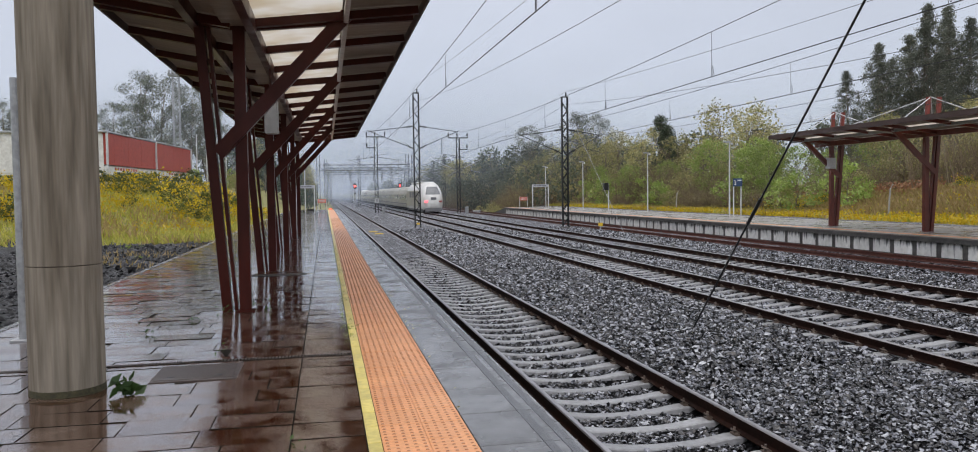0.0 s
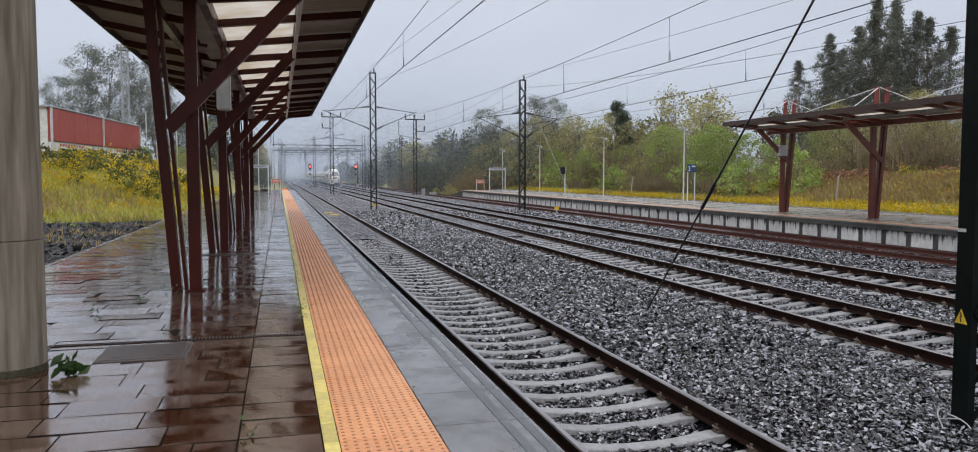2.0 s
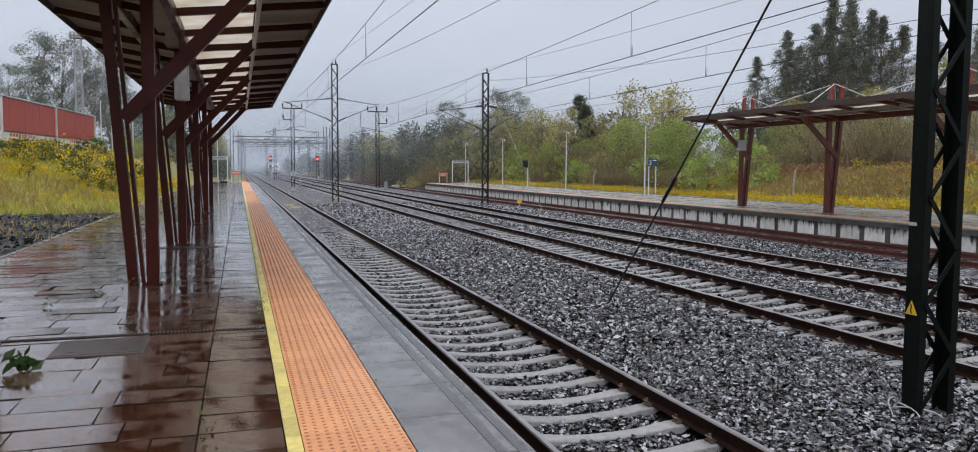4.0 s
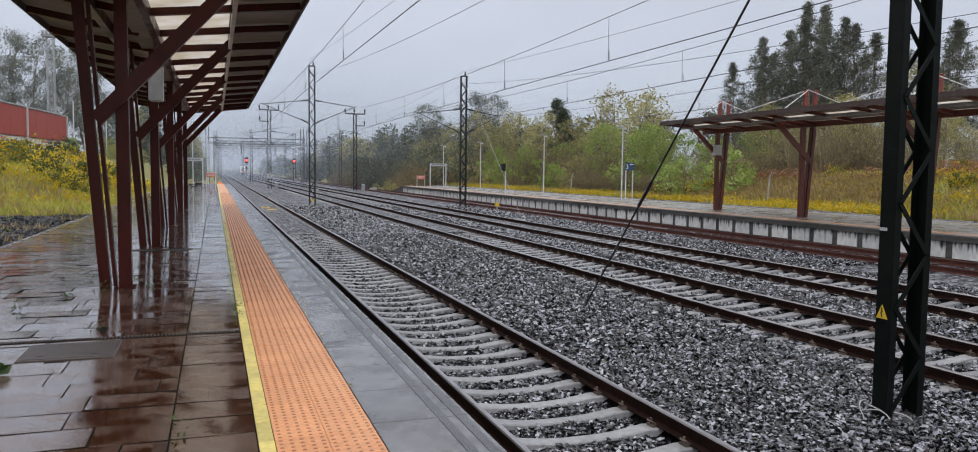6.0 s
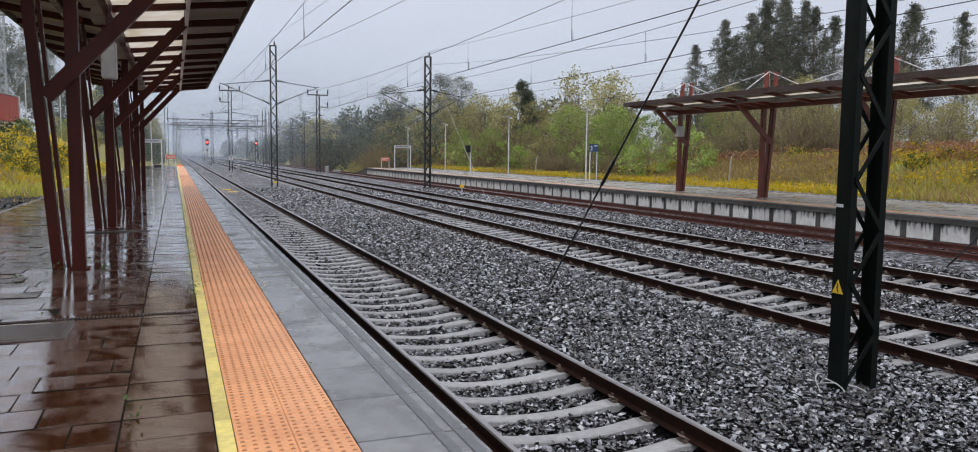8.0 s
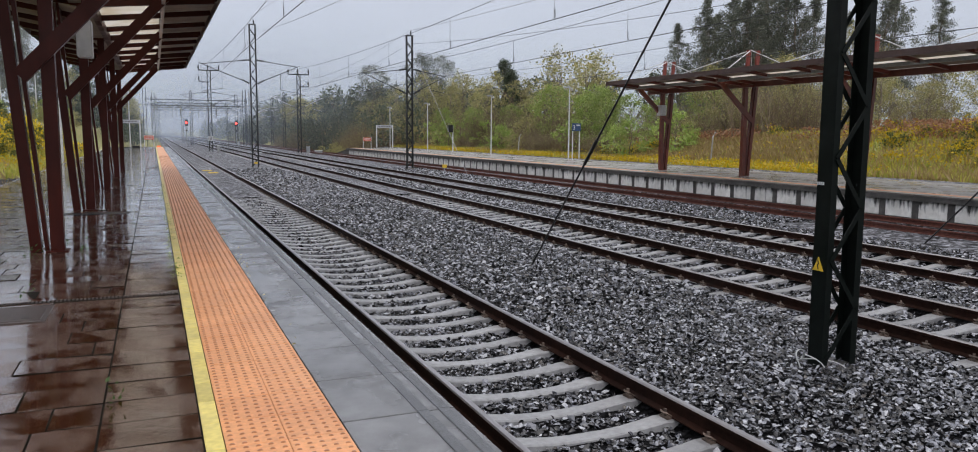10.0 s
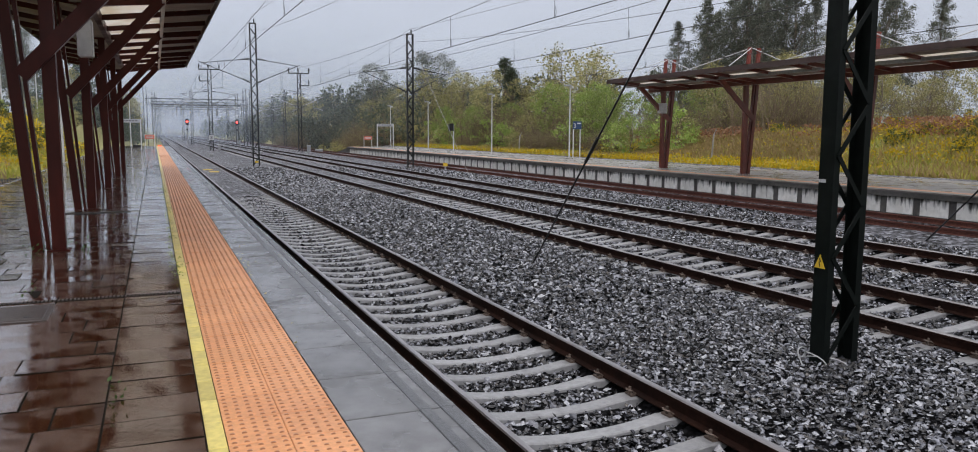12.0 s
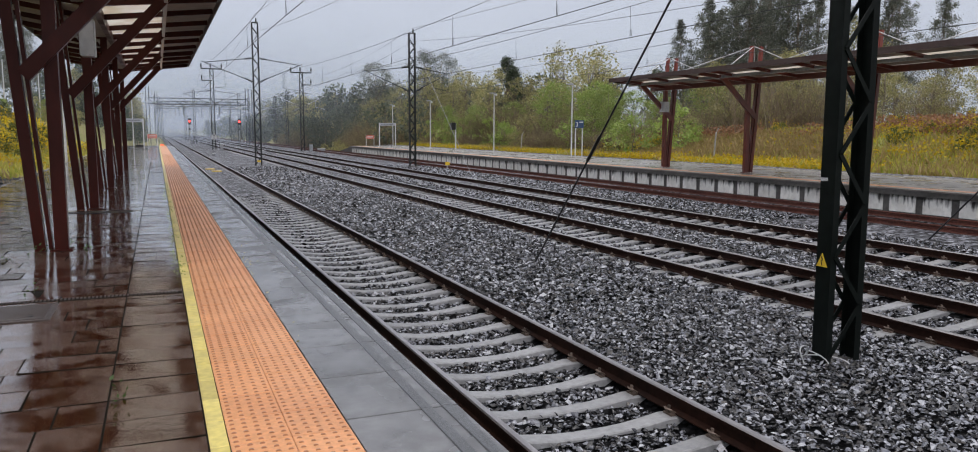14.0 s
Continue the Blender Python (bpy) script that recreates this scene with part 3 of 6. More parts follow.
gy = np.concatenate([np.linspace(-200, 0, 8)[:-1], np.linspace(0, 120, 90)[:-1], np.linspace(120, 300, 24)[:-1], np.linspace(300, 2400, 16)])
GX, GY = np.meshgrid(gx, gy)
gv = np.stack([GX, GY, ground_z(GX, GY)], -1).reshape(-1, 3)
nx, ny = len(gx), len(gy)
gi = np.arange((ny - 1) * nx).reshape(ny - 1, nx)[:, :-1].ravel()
gf = np.stack([gi, gi + 1, gi + nx + 1, gi + nx], 1)
ground = bulk("ground", gv, gf, M_GRASS, label="rough wet grass and earth beside the railway", kind="structure", category="ground")
ground.data.polygons.foreach_set("use_smooth", [True] * len(ground.data.polygons))

# ---- ballast ----
TRACKS = (3.33, 9.38, 13.53, 19.25)
RAIL = -0.68


def ballast_z(x, inner=-0.925):
    """Height of the ballast bed across the tracks."""
    x = np.asarray(x, float)
    z = np.full(x.shape, -0.88)
    for c in TRACKS:
        d = np.abs(x - c)
        z = np.where(d < 0.8, inner, np.where(d < 1.5, -0.875, z))
    z = np.where(np.abs(x - 3.33 - 1.35) < 0.45, -0.85, z)
    return z


bx = np.linspace(1.5, 21.4, 200)
sh = Shape()
rows_y = (-20.0, 2.8, 18.0, 32.0, 80.0, 200.0, 500.0, 1400.0)
for a, b in zip(rows_y[:-1], rows_y[1:]):
    zz = ballast_z(bx, -0.925 if b <= 32 else -0.856)
    prof = [(float(v), float(w)) for v, w in zip(bx, zz)]
    c = [(x, a, z) for x, z in prof] + [(x, b, z) for x, z in prof]
    n = len(prof)
    # Where stones are strewn, the bed takes the painted gap shade.
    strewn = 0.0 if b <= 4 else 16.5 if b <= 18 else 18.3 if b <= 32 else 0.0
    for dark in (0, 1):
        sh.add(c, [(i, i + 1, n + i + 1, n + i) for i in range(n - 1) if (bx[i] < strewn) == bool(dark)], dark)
bed = part("ballast_bed", sh, [M_BALLAST, M_BEDSHADE], label="wet grey crushed stone ballast between the tracks", kind="structure")
tagged(bed, category="ballast")
for nm, x0, x1, y0, y1 in (("gravel_yard", -16.0, -4.32, -20.0, 36.0), ("gravel_strip", 27.75, 31.0, -20.0, 130.0)):
    xs, ys = np.linspace(x0, x1, 14), np.linspace(y0, y1, 30)
    XX, YY = np.meshgrid(xs, ys)
    wob = np.where((YY == ys[-1]) | (XX == xs[-1] if nm == "gravel_strip" else XX == xs[0]), 0.9 * np.sin(XX * 1.7 + YY * 0.5), 0)
    YY2 = YY + wob * (YY == ys[-1])
    XX2 = XX + wob * 0.4 * (YY != ys[-1])
    ZZ = np.maximum(ground_z(XX2, YY2), -0.22) + 0.03
    vv = np.stack([XX2, YY2, ZZ], -1).reshape(-1, 3)
    ii = np.arange((len(ys) - 1) * len(xs)).reshape(len(ys) - 1, len(xs))[:, :-1].ravel()
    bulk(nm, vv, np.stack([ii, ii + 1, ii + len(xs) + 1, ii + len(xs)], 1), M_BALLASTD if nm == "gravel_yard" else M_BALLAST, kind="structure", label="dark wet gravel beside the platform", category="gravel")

# ---- platforms ----
plat = thing("platform", "wet paved station platform with orange tactile strip", "platform", kind="structure")
part("platform_body", Shape().box(-4.25, -8, -1.3, 1.42, 96.4, -0.045), M_DARKCONC, plat)
part("kerb", Shape().slab(-4.36, -8, -0.4, -4.25, 96.4, 0.004, 0.01), M_COPING, plat, "grey concrete kerb")
OPX, OPZ = 21.15, -0.06
plat2 = thing("opposite_platform", "wet station platform with pale panels below a dark coping", "platform", kind="structure")
part("platform_body", Shape().box(OPX + 0.32, -25, -1.3, 27.8, 94, OPZ - 0.045), M_DARKCONC, plat2)
sh = Shape()
sh.add([(OPX + 0.32, 94, OPZ - 0.05), (27.8, 94, OPZ - 0.05), (OPX + 0.32, 94, -1.3), (27.8, 94, -1.3), (OPX + 0.32, 101, -0.85), (27.8, 101, -0.85), (OPX + 0.32, 101, -1.3), (27.8, 101, -1.3)],
       [(0, 1, 5, 4), (0, 4, 6, 2), (1, 3, 7, 5), (4, 5, 7, 6)])
part("ramp", sh, M_DARKCONC, plat2, "sloping concrete ramp at the platform end")
part("paving", Shape().box(OPX + 0.95, -25, OPZ - 0.045, 27.8, 94, OPZ), M_PAVER2, plat2)
part("tactile_strip", Shape().box(OPX + 0.45, -25, OPZ - 0.045, OPX + 0.95, 94, OPZ + 0.003), M_TACTILE, plat2, "orange tactile strip")

# ---- rails and sleepers ----
def rail_mesh(y0, y1, web, head):
    h, w = 0.159, 0.036
    p = [(-0.07, -h), (0.07, -h), (0.07, -h + 0.012), (0.012, -h + 0.03), (0.009, -0.05), (w, -0.038), (w, -0.012), (w - 0.012, 0), (-w + 0.012, 0), (-w, -0.012), (-w, -0.038), (-0.009, -0.05), (-0.012, -h + 0.03), (-0.07, -h + 0.012)]
    s = Shape()
    s.extrude(p, y0, y1, 0, {7: 1, 6: 1, 8: 1})
    return s.mesh("rail", [web, head])


def sleeper_mesh():
    """Prestressed concrete sleeper with a dipped middle and raised rail seats."""
    s = Shape()
    half = ((1.3, -0.04, 0.08), (1.26, -0.012, 0.09), (1.08, 0.0, 0.10), (0.70, 0.0, 0.10), (0.66, -0.006, 0.098), (0.52, -0.024, 0.094), (0.36, -0.042, 0.09), (0.16, -0.052, 0.087))
    full = [(-x, z, w) for x, z, w in half] + [(x, z, w) for x, z, w in half[::-1]]
    xs, zt, wt = zip(*full)
    v = []
    for x, z, w in zip(xs, zt, wt):
        v += [(x, -w - 0.03, -0.2), (x, -w, z - 0.012), (x, -w + 0.015, z), (x, w - 0.015, z), (x, w, z - 0.012), (x, w + 0.03, -0.2)]
    n = len(xs)
    f = [(i * 6 + k, (i + 1) * 6 + k, (i + 1) * 6 + k + 1, i * 6 + k + 1) for i in range(n - 1) for k in range(5)]
    f += [(0, 1, 2, 3, 4, 5), tuple((n - 1) * 6 + k for k in range(5, -1, -1))]
    return s.add(v, [q[::-1] for q in f]).mesh("sleeper", M_SLEEPER)


def clip_shape(s, x, y, z, side):
    """A rail clip: base plate, spring loop and bolt."""
    s.box(x + side * 0.07 - 0.05, y - 0.06, z - 0.01, x + side * 0.07 + 0.06, y + 0.06, z + 0.018)
    s.tube([(x + side * 0.06, y - 0.045, z + 0.02), (x + side * 0.11, y - 0.05, z + 0.055), (x + side * 0.135, y, z + 0.06), (x + side * 0.11, y + 0.05, z + 0.055), (x + side * 0.06, y + 0.045, z + 0.02)], 0.009, 4)
    s.tube([(x + side * 0.10, y, z), (x + side * 0.10, y, z + 0.085)], 0.014, 6)


SLEEPER = sleeper_mesh()
ZS = RAIL - 0.168
FIRST = 5.645 - 0.6 * 6
for i, c in enumerate(TRACKS):
    tr = thing("railway_track", "railway track with rusty rails on wet concrete sleepers" if i != 3 else "rusty railway track beside the opposite platform", "railway track", group="station tracks", kind="structure", at=(c, 0, 0))
    for sx in (-0.87, 0.87):
        r = part("rail", rail_mesh(-15, 900, *((M_RAIL, M_RAILTOP) if i < 3 else (M_RUST, M_RUST))), None, tr)
        r.location = (sx, 0, RAIL)
    count = (170, 170, 150, 0)[i]
    for k in range(-16 if count else 0, count):
        sl = part("sleeper", SLEEPER, None, tr)
        sl.location = (0, FIRST + 0.6 * k + (0.0, 0.21, 0.37, 0.1)[i], ZS)
        sl.rotation_euler = (0, 0, random.uniform(-0.006, 0.006))
    s = Shape()
    for k in range((60, 55, 45, 0)[i]):
        y = FIRST + 0.6 * k + (0.0, 0.21, 0.37, 0.1)[i]
        for sx in (-0.87, 0.87):
            for side in (-1, 1):
                clip_shape(s, sx, y, ZS, side)
    if s.f:
        part("rail_clips", s, M_CLIP, tr, "rusty spring clips on the sleepers", kind="stuff")


# ---- lattice masts ----
def mast_thing(x, y, z, height, near=False, label="dark lattice catenary mast standing in the ballast", arms=(), head=0, arm_mat=None):
    t = thing("catenary_mast", label, "mast", group="catenary masts", at=(x, y, z))
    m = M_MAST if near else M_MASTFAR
    for side in (-1, 1):
        o, i, th = side * 0.25, side * 0.165, 0.012
        c = [(o, -0.10), (o, 0.10), (i, 0.10), (i, 0.088), (o - side * th, 0.088), (o - side * th, -0.088), (i, -0.088), (i, -0.10)]
        v = [(x_, y_, 0) for x_, y_ in c] + [(x_, y_, height) for x_, y_ in c]
        part("channel", Shape().add(v, [(q, (q + 1) % 8, 8 + (q + 1) % 8, 8 + q) for q in range(8)]), m, t)
    n = int(height / 0.55)
    for face, yy in (("front", -0.108), ("back", 0.108)):
        for k in range(n):
            z0 = 0.12 + 0.55 * k
            a, b = (-0.2, 0.2) if k % 2 == 0 else (0.2, -0.2)
            part("lacing_bar", Shape().beam((a, yy, z0), (b, yy, z0 + 0.55), 0.05, 0.014, up=(0, 1, 0)), m, t)
    part("foot", Shape().slab(-0.26, -0.22, -0.06, 0.26, 0.22, 0.03, 0.02), M_DARKCONC, t, "concrete footing")
    am = arm_mat or m
    for side, reach, zc, zm in arms:
        xt = side * reach
        part("cantilever_tube", Shape().tube([(side * 0.2, 0, zm + 0.4), (xt, 0, zm)], 0.026, 6), am, t)
        part("cantilever_strut", Shape().tube([(side * 0.2, 0, zm - 1.3), (xt + side * 0.25, 0, zm + 0.08)], 0.026, 6), am, t)
        s = Shape().tube([(side * reach * 0.62, 0, zm - 0.55), (side * reach * 0.62, 0, zc + 0.3), (xt - side * 0.1, 0, zc + 0.12), (xt + side * 0.1, 0, zc)], 0.018, 5)
        part("steady_arm", s, am, t)
        for zz, zt in ((zm + 0.4, zm + 0.33), (zm - 1.3, zm - 1.0)):
            s = Shape()
            for k in range(5):
                u = side * (0.3 + 0.1 * k)
                s.tube([(u, 0, zz + (zt - zz) * k / 5), (u + side * 0.05, 0, zz + (zt - zz) * (k + 0.5) / 5)], 0.08, 8)
            part("insulator", s, M_MASTFAR if not near else M_INSUL, t)
    if head:
        part("crossarm", Shape().box(-1.3, -0.06, height - 0.05, 1.3, 0.06, height + 0.08), m, t, "steel crossarm")
        part("bracket", Shape().box(min(0, -head * 1.25), -0.05, height - 1.55, max(0, -head * 1.25), 0.05, height - 1.45), m, t, "side bracket")
        for xx, z0 in ((-1.26, height), (-0.1, height), (1.26, height), (-head * 1.22, height - 1.5)):
            part("insulator_pin", Shape().tube([(xx, 0, z0), (xx, 0, z0 + 0.7)], 0.055, 6).tube([(xx, 0, z0 + 0.25), (xx, 0, z0 + 0.55)], 0.1, 8), m, t, "upright insulator")
    else:
        part("cap", Shape().slab(-0.25, -0.2, height, 0.25, 0.2, height + 0.05, 0.01), m, t)
        part("finial", Shape().tube([(0.1, 0, height + 0.05), (0.1, 0, height + 0.35)], 0.05, 6), m, t)
    return t


MX1, MX2 = 6.87, 16.85
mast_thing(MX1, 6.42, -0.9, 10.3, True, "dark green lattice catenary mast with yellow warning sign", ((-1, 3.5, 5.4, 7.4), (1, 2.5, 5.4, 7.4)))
mast_thing(MX1, 60.5, -0.9, 10.3, False, arms=((-1, 3.5, 5.4, 7.4), (1, 3.1, 5.4, 7.4)))
mast_thing(MX1 + 0.1, 111.0, -0.9, 10.6, False, "lattice catenary mast with crossarm", ((-1, 3.5, 5.4, 7.4), (1, 3.1, 5.4, 7.4)), 1)
mast_thing(MX2, 54.5, -0.82, 9.3, False, arms=((-1, 3.2, 5.3, 6.6), (1, 2.6, 5.3, 6.6)))
mast_thing(17.2, 103.0, -0.9, 9.9, False, "lattice catenary mast with crossarm", ((-1, 3.2, 5.3, 7.0), (1, 2.8, 5.3, 7.0)), -1, M_INSUL)


# ---- station canopies ----
def canopy(x, side, stations, y0, y1, zf, eave_z, label, red):
    """Butterfly roof on pairs of legs: a plumb leg towards the track, a leaning one behind, a long brace under the track side."""
    t = thing("platform_canopy", label, "canopy", group="platform canopies", at=(x, 0, zf))
    P = lambda u, yy, z: (side * u, yy, z)
    ez = eave_z - zf
    vz, pz = ez - 0.32, ez - 0.13
    for yy in stations:
        part("post", Shape().beam(P(0, yy, 0), P(0, yy, vz), 0.17, 0.17, up=(0, 1, 0)), red, t)
        part("post_base", Shape().slab(-0.14, yy - 0.14, -0.01, 0.14, yy + 0.14, 0.015, 0.005), red, t)
        s = Shape()
        s.beam(P(-0.26, yy, 0), P(-0.57, yy, ez - 0.2), 0.15, 0.14, up=(1, 0, 0))
        s.beam(P(-0.13, yy + 0.02, 0), P(-0.44, yy + 0.02, ez - 0.22), 0.12, 0.05, up=(1, 0, 0))
        part("leaning_post", s, red, t)
        part("brace", Shape().beam(P(-0.33, yy - 0.1, 2.36), P(1.6, yy - 0.1, ez - 0.10), 0.12, 0.2, up=(0, 0, 1)), red, t)
        part("rafter", Shape().beam(P(0.0, yy, vz), P(2.6, yy, ez - 0.08), 0.1, 0.14).beam(P(0.0, yy, vz), P(-1.9, yy, ez - 0.05), 0.1, 0.14), red, t)
    for u, z, w, d in ((1.57, pz - 0.06, 0.07, 0.12), (0.2, vz - 0.02, 0.12, 0.22), (-0.62, ez - 0.26, 0.12, 0.2)):
        part("purlin", Shape().beam(P(u, y0, z), P(u, y1, z), w, d), M_GREYSTEEL if u == 1.57 else red, t, "grey steel purlin" if u == 1.57 else "")
    bars = [y0 + 0.06] + [y0 + 0.7 + 2.2 * k for k in range(int((y1 - y0 - 0.7) / 2.2) + 1)]
    w = 0.12
    for yy in bars:
        part("joist", Shape().beam(P(0.1, yy, vz + 0.0), P(2.66, yy, ez - 0.03), w, 0.12).beam(P(-0.1, yy, vz + 0.0), P(-1.97, yy, ez - 0.01), w, 0.12), red, t)
    gap = 0.012
    edges = [y0] + bars[1:] + [y1]
    for a, b in zip(edges[:-1], edges[1:]):
        a, b = a + gap, b - gap
        def sheet(u0, z0, u1, z1, th=0.012):
            q = [P(u0, a, z0), P(u1, a, z1), P(u1, b, z1), P(u0, b, z0)]
            up = [(px_, py_, pz_ + th) for px_, py_, pz_ in q]
            f = [(0, 3, 2, 1), (4, 5, 6, 7), (0, 1, 5, 4), (1, 2, 6, 5), (2, 3, 7, 6), (3, 0, 4, 7)]
            return Shape().add(q + up, f if side > 0 else [w_[::-1] for w_ in f])
        if side < 0:
            part("roof_board", sheet(0.22, vz + 0.11, 0.85, vz + 0.19), M_BOARD, t)
        part("translucent_panel", sheet(0.22, vz + 0.11, 1.52, ez - 0.055) if side > 0 else sheet(0.85, vz + 0.19, 1.52, ez - 0.055), M_POLY, t, "translucent milky roof panel")
        part("roof_board", sheet(1.52, ez - 0.055, 2.7, ez + 0.07), M_BOARD, t)
        part("roof_board", sheet(-2.0, ez + 0.09, -0.2, vz + 0.11), M_BOARD, t)
    part("fascia", Shape().beam(P(2.72, y0, ez + 0.02), P(2.72, y1, ez + 0.02), 0.03, 0.2), M_FASCIA, t, "brown metal fascia")
    part("fascia", Shape().beam(P(-2.02, y0, ez + 0.06), P(-2.02, y1, ez + 0.06), 0.03, 0.2), M_FASCIA, t, "brown metal fascia")
    part("gutter", Shape().box(-0.22, y0, vz + 0.0, 0.22, y1, vz + 0.1), M_BOARD, t, "boarded valley gutter")
    for yy in (y0, y1):
        part("end_trim", Shape().beam(P(0.0, yy, vz + 0.1), P(2.72, yy, ez + 0.04), 0.03, 0.16).beam(P(0.0, yy, vz + 0.1), P(-2.0, yy, ez + 0.08), 0.03, 0.16), M_FASCIA, t)
    for yy in stations:
        for u in (0.0, -0.5):
            part("pylon", Shape().beam(P(u, yy, ez - 0.3), P(u - 0.1, yy, ez + (1.15 if side < 0 else 0.5)), 0.13, 0.13, up=(0, 1, 0)), M_PYLON, t, "red pylon above the roof")
        for u, z in ((2.4, ez + 0.1), (-1.7, ez + 0.12)):
            for dy in (-1.6, 1.6):
                part("tie_rod", Shape().tube([P(-0.2, yy, ez + (1.15 if side < 0 else 0.45)), P(u, yy + dy, z)], 0.018, 5), M_WHITESTEEL, t, "white tie rod")
    return t


def poly_mat():
    m = bpy.data.materials.new("milky_sheet")
    m.use_nodes = True
    n, l = m.node_tree.nodes, m.node_tree.links
    b = n["Principled BSDF"]
    geo = n.new("ShaderNodeNewGeometry")
    no = n.new("ShaderNodeTexNoise")
    no.inputs["Scale"].default_value = 1.6
    l.new(geo.outputs["Position"], no.inputs["Vector"])
    r = n.new("ShaderNodeValToRGB")
    r.color_ramp.elements[0].position, r.color_ramp.elements[1].position = 0.35, 0.65
    r.color_ramp.elements[0].color, r.color_ramp.elements[1].color = (0.72, 0.66, 0.56, 1), (0.86, 0.84, 0.80, 1)
    l.new(no.outputs[0], r.inputs[0])
    l.new(r.outputs[0], b.inputs["Base Color"])
    b.inputs["Roughness"].default_value = 0.4
    tr = n.new("ShaderNodeBsdfTranslucent")
    l.new(r.outputs[0], tr.inputs[0])
    ms = n.new("ShaderNodeMixShader")
    ms.inputs[0].default_value = 0.8
    l.new(b.outputs[0], ms.inputs[1])
    l.new(tr.outputs[0], ms.inputs[2])
    l.new(ms.outputs[0], n["Material Output"].inputs[0])
    return m


M_POLY = poly_mat()
M_BOARD = mat("roof_underside_board", (0.30, 0.25, 0.21), 0.5, scale=9, vary=0.25, second=(0.13, 0.10, 0.085), amount=0.6, rand=0.2, stretch=(0.3, 1, 1))
tr_n, tr_l = M_BOARD.node_tree.nodes, M_BOARD.node_tree.links
tr_b, tr_m = tr_n.new("ShaderNodeBsdfTranslucent"), tr_n.new("ShaderNodeMixShader")
tr_b.inputs[0].default_value = (0.42, 0.36, 0.29, 1)
tr_m.inputs[0].default_value = 0.24
tr_l.new(tr_n["Principled BSDF"].outputs[0], tr_m.inputs[1])
tr_l.new(tr_b.outputs[0], tr_m.inputs[2])
tr_l.new(tr_m.outputs[0], tr_n["Material Output"].inputs[0])
M_FASCIA = mat("brown_fascia", (0.062, 0.034, 0.028), 0.45, scale=6, vary=0.2)
canopy(-1.27, 1, (12.3, 18.6, 25.2, 31.8, 37.6), 9.2, 38.6, 0.0, 4.57, "dark red canopy with translucent roof panels on the platform", M_RED)
canopy(23.4, -1, (33.3, 27.3, 21.2, 15.1, 9.0), 6.0, 34.2, OPZ, 4.15, "dark red canopy with tie rods on the opposite platform", M_RED2)

# ---- concrete pillar and downpipe ----
pl = thing("concrete_pillar", "streaked round concrete pillar standing on the paving", "pillar", at=(-2.37, 7.6, 0))
for z0, z1 in ((0.0, 1.14), (1.146, 4.6)):
    part("shaft_section", Shape().lathe([(0.308, z0), (0.31, z0 + 0.004), (0.31, z1 - 0.004), (0.308, z1)], 48), M_PILLAR, pl)
part("moss_ring", Shape().lathe([(0.30, 0.0), (0.316, 0.001), (0.3125, 0.03), (0.3105, 0.06)], 40), M_MOSS, pl, "dark moss round the foot")
dp = thing("downpipe", "grey steel post with a base plate", "pipe", at=(-3.72, 10.5, 0))
part("pipe", Shape().tube([(0, 0, 0), (0, 0, 3.2)], 0.05, 12), M_GREYSTEEL, dp)
part("base_plate", Shape().slab(-0.12, -0.12, 0, 0.12, 0.12, 0.025), M_GREYSTEEL, dp)


